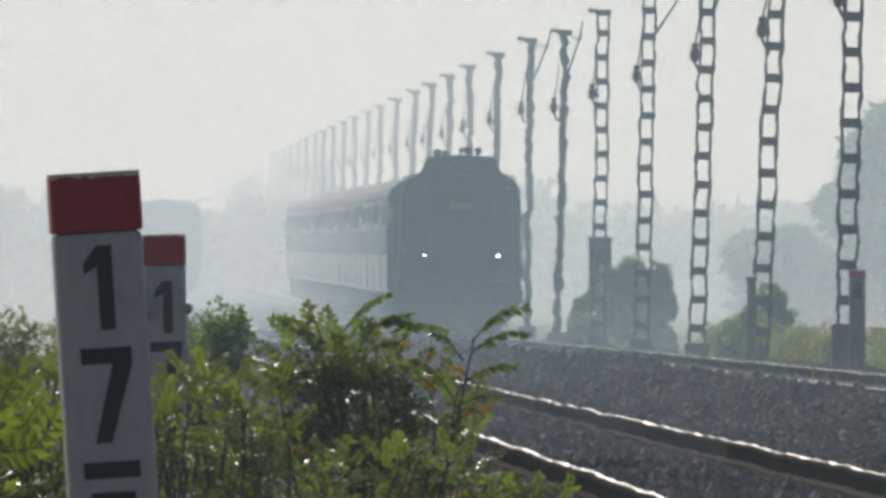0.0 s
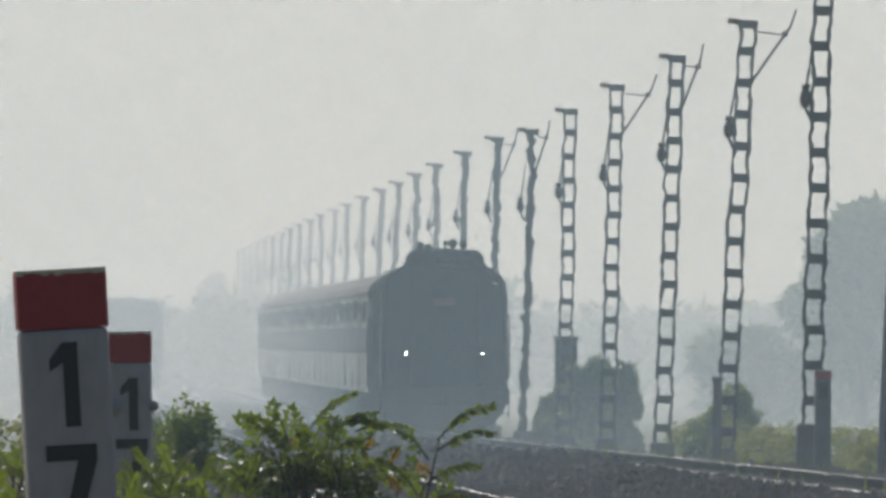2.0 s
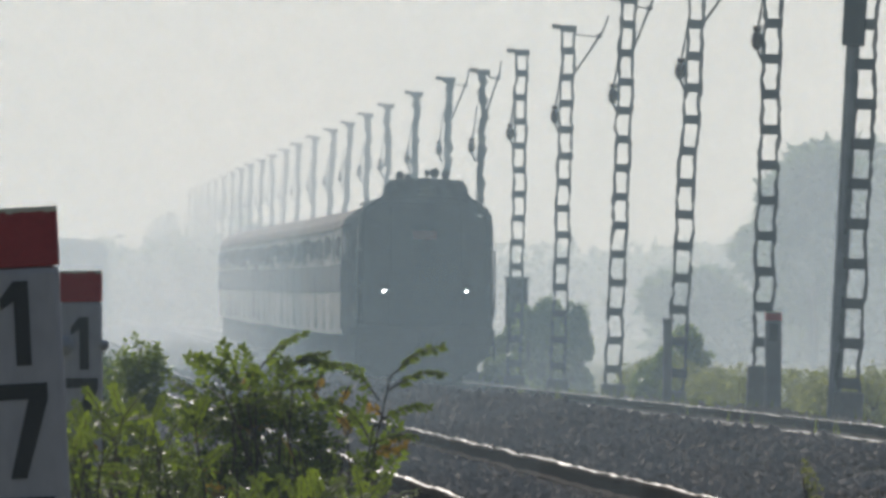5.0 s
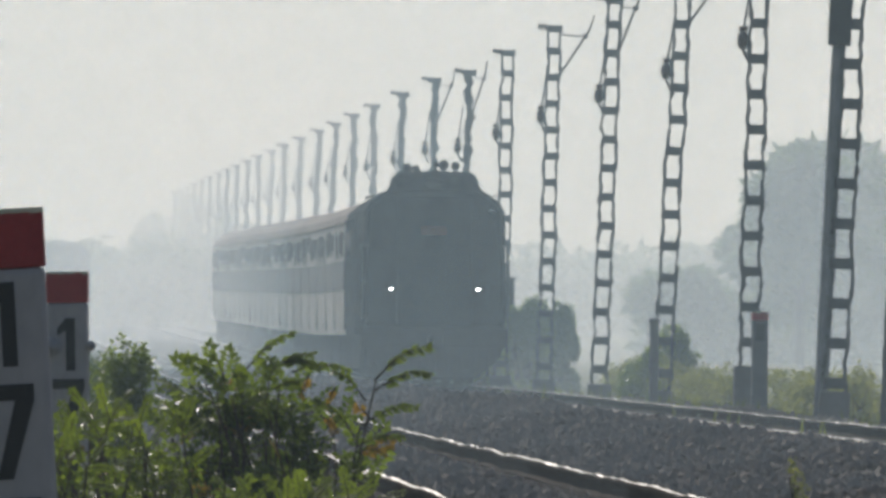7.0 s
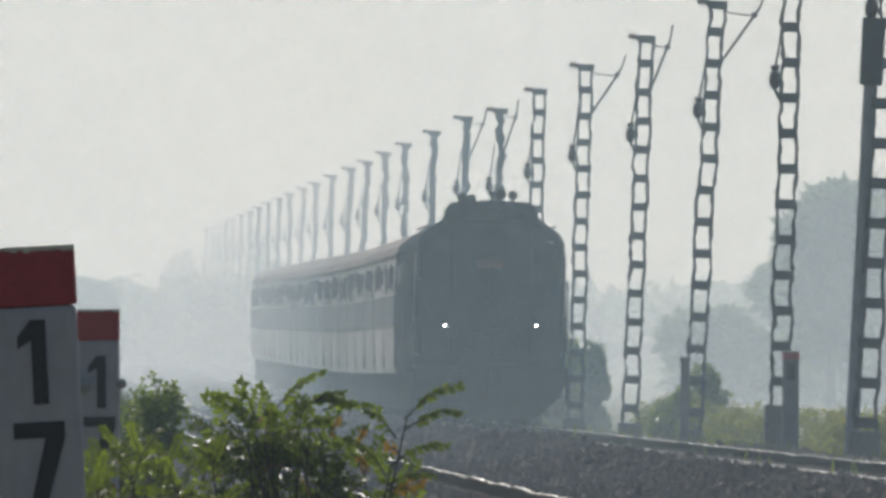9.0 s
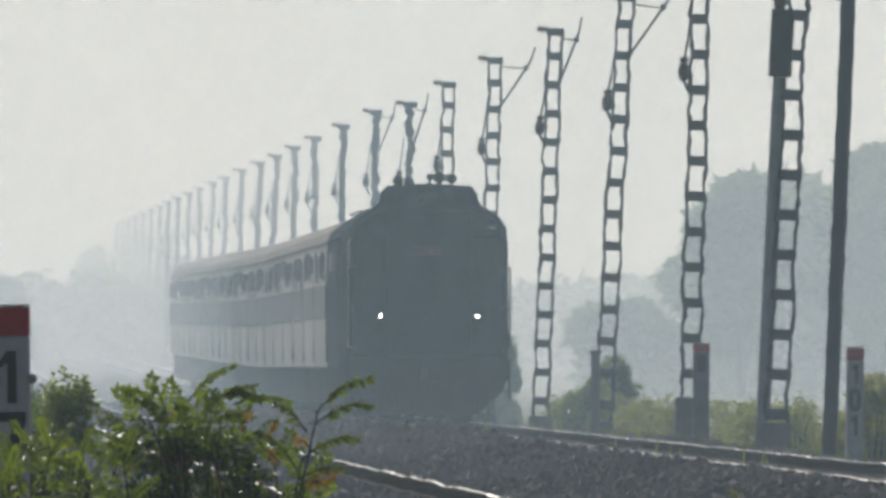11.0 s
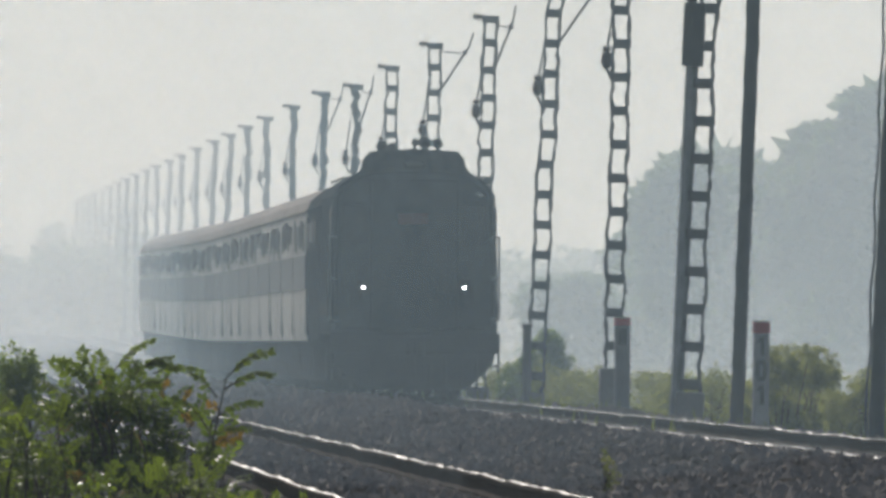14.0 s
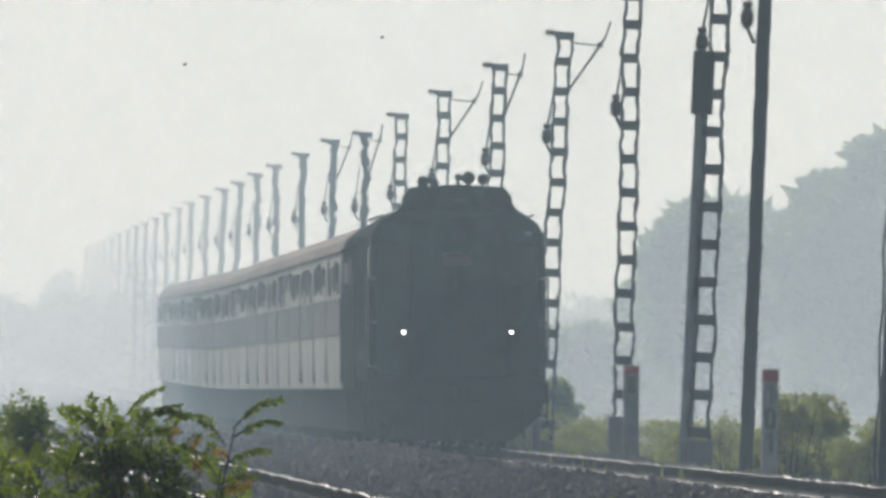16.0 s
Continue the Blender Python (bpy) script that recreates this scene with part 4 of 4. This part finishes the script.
def build_plants():
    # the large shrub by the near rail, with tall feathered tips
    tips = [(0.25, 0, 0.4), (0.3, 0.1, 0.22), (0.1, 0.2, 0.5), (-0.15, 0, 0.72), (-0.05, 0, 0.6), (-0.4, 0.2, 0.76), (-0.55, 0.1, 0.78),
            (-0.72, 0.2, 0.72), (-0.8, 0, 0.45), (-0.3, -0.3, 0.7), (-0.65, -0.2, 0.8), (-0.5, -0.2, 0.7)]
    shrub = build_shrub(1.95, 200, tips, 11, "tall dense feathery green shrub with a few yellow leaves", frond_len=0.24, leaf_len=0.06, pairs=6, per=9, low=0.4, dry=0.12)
    # feathered sprays that stand clear of the mass: start and end, x and z
    rng, wood = random.Random(5), ([], [])
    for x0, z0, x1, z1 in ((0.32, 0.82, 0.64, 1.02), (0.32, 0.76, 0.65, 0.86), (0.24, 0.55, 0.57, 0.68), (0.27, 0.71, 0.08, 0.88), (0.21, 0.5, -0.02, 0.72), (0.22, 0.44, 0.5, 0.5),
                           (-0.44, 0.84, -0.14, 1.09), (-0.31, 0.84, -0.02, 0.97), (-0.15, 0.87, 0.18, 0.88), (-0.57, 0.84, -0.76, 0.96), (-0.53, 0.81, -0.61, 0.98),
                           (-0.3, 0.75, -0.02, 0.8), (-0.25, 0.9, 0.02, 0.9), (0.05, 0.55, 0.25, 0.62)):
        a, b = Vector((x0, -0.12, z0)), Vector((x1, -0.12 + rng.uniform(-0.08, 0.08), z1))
        green = ([], [])
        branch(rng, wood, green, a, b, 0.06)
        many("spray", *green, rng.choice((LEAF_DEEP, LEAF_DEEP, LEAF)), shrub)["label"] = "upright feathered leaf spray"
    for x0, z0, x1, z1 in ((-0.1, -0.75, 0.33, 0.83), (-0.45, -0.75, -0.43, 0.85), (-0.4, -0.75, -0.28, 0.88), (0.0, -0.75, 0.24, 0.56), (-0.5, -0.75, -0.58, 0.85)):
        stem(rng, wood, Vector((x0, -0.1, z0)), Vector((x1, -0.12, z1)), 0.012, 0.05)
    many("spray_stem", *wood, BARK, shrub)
    brown, twig = ([], []), ([], [])
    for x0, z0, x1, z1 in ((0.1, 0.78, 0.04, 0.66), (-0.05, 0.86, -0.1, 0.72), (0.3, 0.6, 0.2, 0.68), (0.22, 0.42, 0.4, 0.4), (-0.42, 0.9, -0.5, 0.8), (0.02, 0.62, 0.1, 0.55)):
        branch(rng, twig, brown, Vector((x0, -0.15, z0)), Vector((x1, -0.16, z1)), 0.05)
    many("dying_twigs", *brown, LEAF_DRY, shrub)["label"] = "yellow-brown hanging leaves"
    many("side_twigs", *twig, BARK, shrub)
    fill_shrub(shrub, [((-1.1, 0, 0.1), (0.25, 0.3, 0.25)), ((-0.92, 0, 0.2), (0.22, 0.3, 0.3)), ((-0.68, 0, 0.45), (0.22, 0.3, 0.36)), ((-0.45, 0.1, 0.5), (0.26, 0.3, 0.36)), ((-0.2, 0, 0.42), (0.25, 0.3, 0.36)), ((0.0, 0.1, 0.2), (0.26, 0.3, 0.36)),
                       ((-0.4, 0, 0.05), (0.6, 0.4, 0.4)), ((-0.05, 0, -0.15), (0.4, 0.4, 0.35)), ((0.26, 0, -0.05), (0.26, 0.3, 0.26)), ((0.1, 0, 0.1), (0.3, 0.3, 0.3))], 9000, 0.058, 12, LEAF, "dense small green leaves")
    # darker leaf colour inside the mass stands in for its inner shade
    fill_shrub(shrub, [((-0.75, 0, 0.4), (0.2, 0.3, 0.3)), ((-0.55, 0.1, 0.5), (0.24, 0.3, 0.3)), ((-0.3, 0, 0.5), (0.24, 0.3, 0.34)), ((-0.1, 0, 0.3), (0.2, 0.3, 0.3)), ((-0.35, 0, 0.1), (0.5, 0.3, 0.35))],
               4500, 0.055, 13, LEAF_DEEP, "inner leaves with shade put into their deep green")
    rng = random.Random(3)
    for x, y, w, z, n, sd, count, mat_, lab in (
            (0.85, 188, 0.36, 0.62, 9, 21, 5200, LEAF_YELLOW, "bushy bright green shrub beside the near track"),
            (1.6, 190, 0.5, 0.16, 11, 22, 4600, LEAF_YELLOW, "low dense green shrub beside the near track"),
            (2.3, 182, 0.3, -0.02, 9, 23, 1900, LEAF_YELLOW, "low bright green shrub at the ballast's foot"),
            (0.5, 176, 0.16, 0.5, 5, 24, 1600, LEAF_YELLOW, "slender bright green shrub before a post"),
            (-0.23, 104, 0.1, 0.66, 5, 25, 500, LEAF, "bright green shrub in front of a white post"),
            (-0.2, 146, 0.3, 0.62, 9, 26, 4200, LEAF, "dense green shrub behind a white post"),
            (-0.2, 215, 0.42, 0.66, 9, 27, 4500, LEAF, "dense green shrub behind a white post")):
        t = [(rng.uniform(-w, w), rng.uniform(-0.5, 0.5), z * rng.uniform(0.7, 1.05)) for _ in range(n)]
        one = build_shrub(x, y, t, sd, lab, frond_len=0.2, leaf_len=0.065 if y < 110 else 0.036, pairs=4 if y < 110 else 9, per=7, low=0.4, material=mat_, dry=0.08)
        lumps = [((rng.uniform(-w, w) * 0.75, rng.uniform(-0.3, 0.3), z * rng.uniform(0.0, 0.6)), (w * 0.5, 0.3, 0.22 + 0.25 * z)) for _ in range(6)]
        lumps.append(((0, 0, -0.35), (w * 1.1, 0.4, 0.45)))
        fill_shrub(one, lumps[::2], count // 2, 0.06, sd + 50, mat_, "bright small green leaves")
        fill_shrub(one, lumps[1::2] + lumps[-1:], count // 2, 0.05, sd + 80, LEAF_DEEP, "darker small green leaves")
    # rounded shrubs further off on the left
    build_bush(1.34, 300, 0.98, 0.52, 31, 8000, 0.07, "rounded dull green shrub in haze", LEAF, "trackside bushes")
    build_bush(0.1, 330, 1.0, 0.5, 32, 2600, 0.08, "rounded dull green shrub in haze", HEDGE, "trackside bushes")
    build_bush(-0.45, 310, 1.0, 0.5, 33, 2600, 0.08, "rounded dull green shrub in haze", HEDGE, "trackside bushes")
    rng = random.Random(19)
    for k in range(20):
        y = 262 + 18 * k
        build_bush(0.75 + 0.055 * k + rng.uniform(-0.2, 0.2), y, (0.35 if k < 10 else 0.55) + 0.25 * rng.random(), rng.uniform(0.34, 0.5), 300 + k, 2200, 0.085,
                   "dull green bush at the foot of the near bank", LEAF_FAR, "trackside bushes")
    # bushes along the masts
    for x, y, h, s, sd in ((13.55, 927, 1.0, 0.4, 38), (13.95, 926, 1.5, 0.5, 40), (14.5, 925, 1.95, 0.7, 41), (15.2, 930, 1.9, 0.6, 42), (15.55, 928, 1.85, 0.45, 39), (14.8, 735, 1.2, 0.85, 43), (14.2, 735, 0.85, 0.7, 44), (13.4, 905, 0.6, 0.7, 54),
                           (13.75, 505, 1.1, 0.8, 47), (14.2, 508, 1.0, 0.7, 48), (15.0, 500, 0.75, 0.8, 50), (15.9, 498, 0.9, 0.8, 51)):
        build_bush(x, y, h, s, sd, 7000 if y < 690 else 24000 if y > 900 else 13000, 0.085 if y < 690 else 0.1, "hazy green bush along the line of masts", HEDGE if y < 690 else LEAF)
    rng = random.Random(15)
    for k in range(26):
        y = 500 + 11.5 * k
        build_bush(14.2 + rng.uniform(-0.3, 0.9), y, 0.35 + 0.3 * rng.random(), rng.uniform(0.6, 1.0), 200 + k, 2600, 0.09,
                   "low hazy yellow-green bush on the bank beyond the tracks", HEDGE)
    # tall trees far off to the right and a few to the left
    for x, y, h, s in ((35.3, 1500, 9.2, 2.1), (38, 1530, 9.6, 3.4), (41.5, 1500, 10.6, 3.4), (45, 1540, 12.6, 3.8), (49, 1500, 12.2, 3.8), (54, 1520, 13.3, 4), (31.5, 1540, 3.8, 2.4), (59, 1550, 13, 4.2), (36.5, 1560, 6, 3.2), (43.5, 1560, 7.5, 3.4), (51, 1560, 8.5, 3.6), (47, 1590, 9.5, 3.4), (40, 1600, 7.5, 3.2)):
        near = 0.82 if x > 44 else 0.865
        build_tree(x * near, y * near, h * (near + 0.01), s * near * 1.2, int(x * 10), 13000, 0.95, "tall leafy tree far off in haze", low=0.02)
    for x, y, h, s in ((11.6, 2300, 9.0, 1.7), (14.2, 2320, 10.2, 1.7), (16.4, 2310, 9.6, 1.6), (-3, 2000, 5, 3), (-8, 2050, 6, 3)):
        build_tree(x, y, h, s, int(x * 10 + 900), 5000, 0.45, "tree far off in thick haze", low=0.05)
    # scrub at the foot of the tall trees
    rng = random.Random(78)
    verts, faces, lumps = [], [], []
    for i in range(44):
        x = 26 + 1.25 * i + rng.uniform(-0.6, 0.6)
        h = (4.4 if x > 34 else 3.4) + 1.6 * noise.noise((x * 0.15, 3, 2)) + rng.uniform(-0.5, 0.5)
        lumps.append(((x * 1.08, 1400 + rng.uniform(-15, 15), h * 0.4), (1.7, 2, h * 0.6)))
    leaf_cloud(rng, lumps, 40000, 0.9, verts, faces, -1.0)
    tagged(many("far_scrub", verts, faces, LEAF_FAR), "thick scrub below tall trees in haze", "scrub", kind="stuff")
    # a distant belt of woodland closes the view
    rng = random.Random(77)
    verts, faces = [], []
    lumps = []
    for i in range(130):
        x = -140 + 2.5 * i + rng.uniform(-2, 2)
        h = 5.6 + 2.4 * noise.noise((x * 0.035, 0, 2)) + rng.uniform(-1.2, 1.2)
        lumps.append(((x, 1960 + rng.uniform(-8, 8), h * 0.5), (4.0, 3, h * 0.65)))
    leaf_cloud(rng, lumps, 110000, 0.95, verts, faces, -1.0)
    tagged(many("far_woods", verts, faces, LEAF_FAR), "belt of woodland fading into distant haze", "woodland", kind="stuff")
    build_grass("grass", "dry green grass on the bank beyond the tracks",
                [(15.5 + 2.2 * math.sin(i * 2.3), 440 + 9 * i, 1.1, 5) for i in range(34)], 61, 0.3, GRASS, 160)
    build_bush(5.86, 250, 0.2, 0.1, 63, 500, 0.045, "small yellow-green weed between the tracks", HEDGE, "trackside bushes")


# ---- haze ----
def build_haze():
    """Flat sheets across the line stand in for haze, thicker with distance, with low ones near the ground."""
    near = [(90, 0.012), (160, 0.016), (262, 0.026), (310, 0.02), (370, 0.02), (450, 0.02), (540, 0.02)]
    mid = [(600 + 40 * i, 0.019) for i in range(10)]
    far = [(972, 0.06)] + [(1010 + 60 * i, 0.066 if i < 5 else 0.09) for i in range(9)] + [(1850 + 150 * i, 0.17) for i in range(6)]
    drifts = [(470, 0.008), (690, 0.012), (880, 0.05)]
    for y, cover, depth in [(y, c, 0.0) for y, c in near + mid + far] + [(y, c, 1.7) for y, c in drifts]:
        # blue near, warm far: the tint of hazy light put into the sheets
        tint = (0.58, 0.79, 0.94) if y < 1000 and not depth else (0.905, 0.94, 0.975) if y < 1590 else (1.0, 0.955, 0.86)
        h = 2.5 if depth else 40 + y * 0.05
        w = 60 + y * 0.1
        bank = many("haze_sheet", [(-w, y, -1), (w, y, -1), (w, y, h), (-w, y, h)], [(0, 1, 2, 3)],
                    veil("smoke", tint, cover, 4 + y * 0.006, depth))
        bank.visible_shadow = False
        tagged(bank, "thin see-through sheet across the railway, standing in for pale haze", "smoke", "smoke banks", "stuff")


# ---- insects that cross the view ----
def build_fly(m):
    fly = empty("flying_insect", m, "small dark insect in flight", "insect", "flying insects")
    bm = bmesh.new()
    ball(bm, (0, 0, 0), (0.013, 0.006, 0.006), 10)
    part("insect_body", bm, BLACK_IRON, fly)
    for s in (-1, 1):
        bm = bmesh.new()
        box(bm, (-0.001, s * 0.006, 0.003), (0.005, 0.009, 0.0006))
        part("wing", bm, GALV, fly)
    return fly


build_ground()
build_ballast()
near_track = build_track("track_near", NEAR_TRACK, "empty railway track on dark stone ballast", 1.0)
far_track = build_track("track_far", FAR_TRACK, "railway track on which the train runs", 5.0)
LOCO, SECOND, COACHES, LEAVING = build_train()
build_masts()
build_posts()
build_plants()
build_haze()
FLIES = [build_fly(pose(-2 - i, 60, 2)) for i in range(3)]
build_sleepers(near_track)
build_sleepers(far_track)


def on_line(x, y):
    """A vehicle's place with its front wheels at y, tilted as the line climbs."""
    return pose(x, y, climb(y), math.degrees(math.atan((climb(y + 20) - climb(y)) / 20)), 0, 0)


def motions():
    for thing, start in [(LOCO, TRAIN_START), (SECOND, TRAIN_START + 19.2)] + [(c, TRAIN_START + 41.2 + 22.0 * k) for k, c in enumerate(COACHES)]:
        walk(thing, [(t, on_line(TRACK_X, start - TRAIN_SPEED * t)) for t in range(17)])
    for k, thing in enumerate(LEAVING):
        walk(thing, [(t, on_line(NEAR_TRACK, LEAVE_START + 22 * k + LEAVE_SPEED * t)) for t in range(17)])
    ways = (((0.0, -1.5, 1.2), (3.2, -0.64, 1.39), (3.4, 0.095, 1.522), (3.5, 0.463, 1.589), (3.7, 1.2, 1.723), (16.0, 4.0, 2.4)),
            ((0.0, -3.0, 1.0), (15.5, -0.2, 1.24), (15.9, 0.992, 1.852), (16.0, 1.29, 2.006)),
            ((0.0, -4.0, 1.0), (15.5, -0.3, 1.5), (15.9, 0.728, 1.837), (16.0, 0.772, 1.934)))
    for fly, rows in zip(FLIES, ways):
        walk(fly, [(t, pose(x, 60, z, 0, -12, 0)) for t, x, z in rows])


motions()
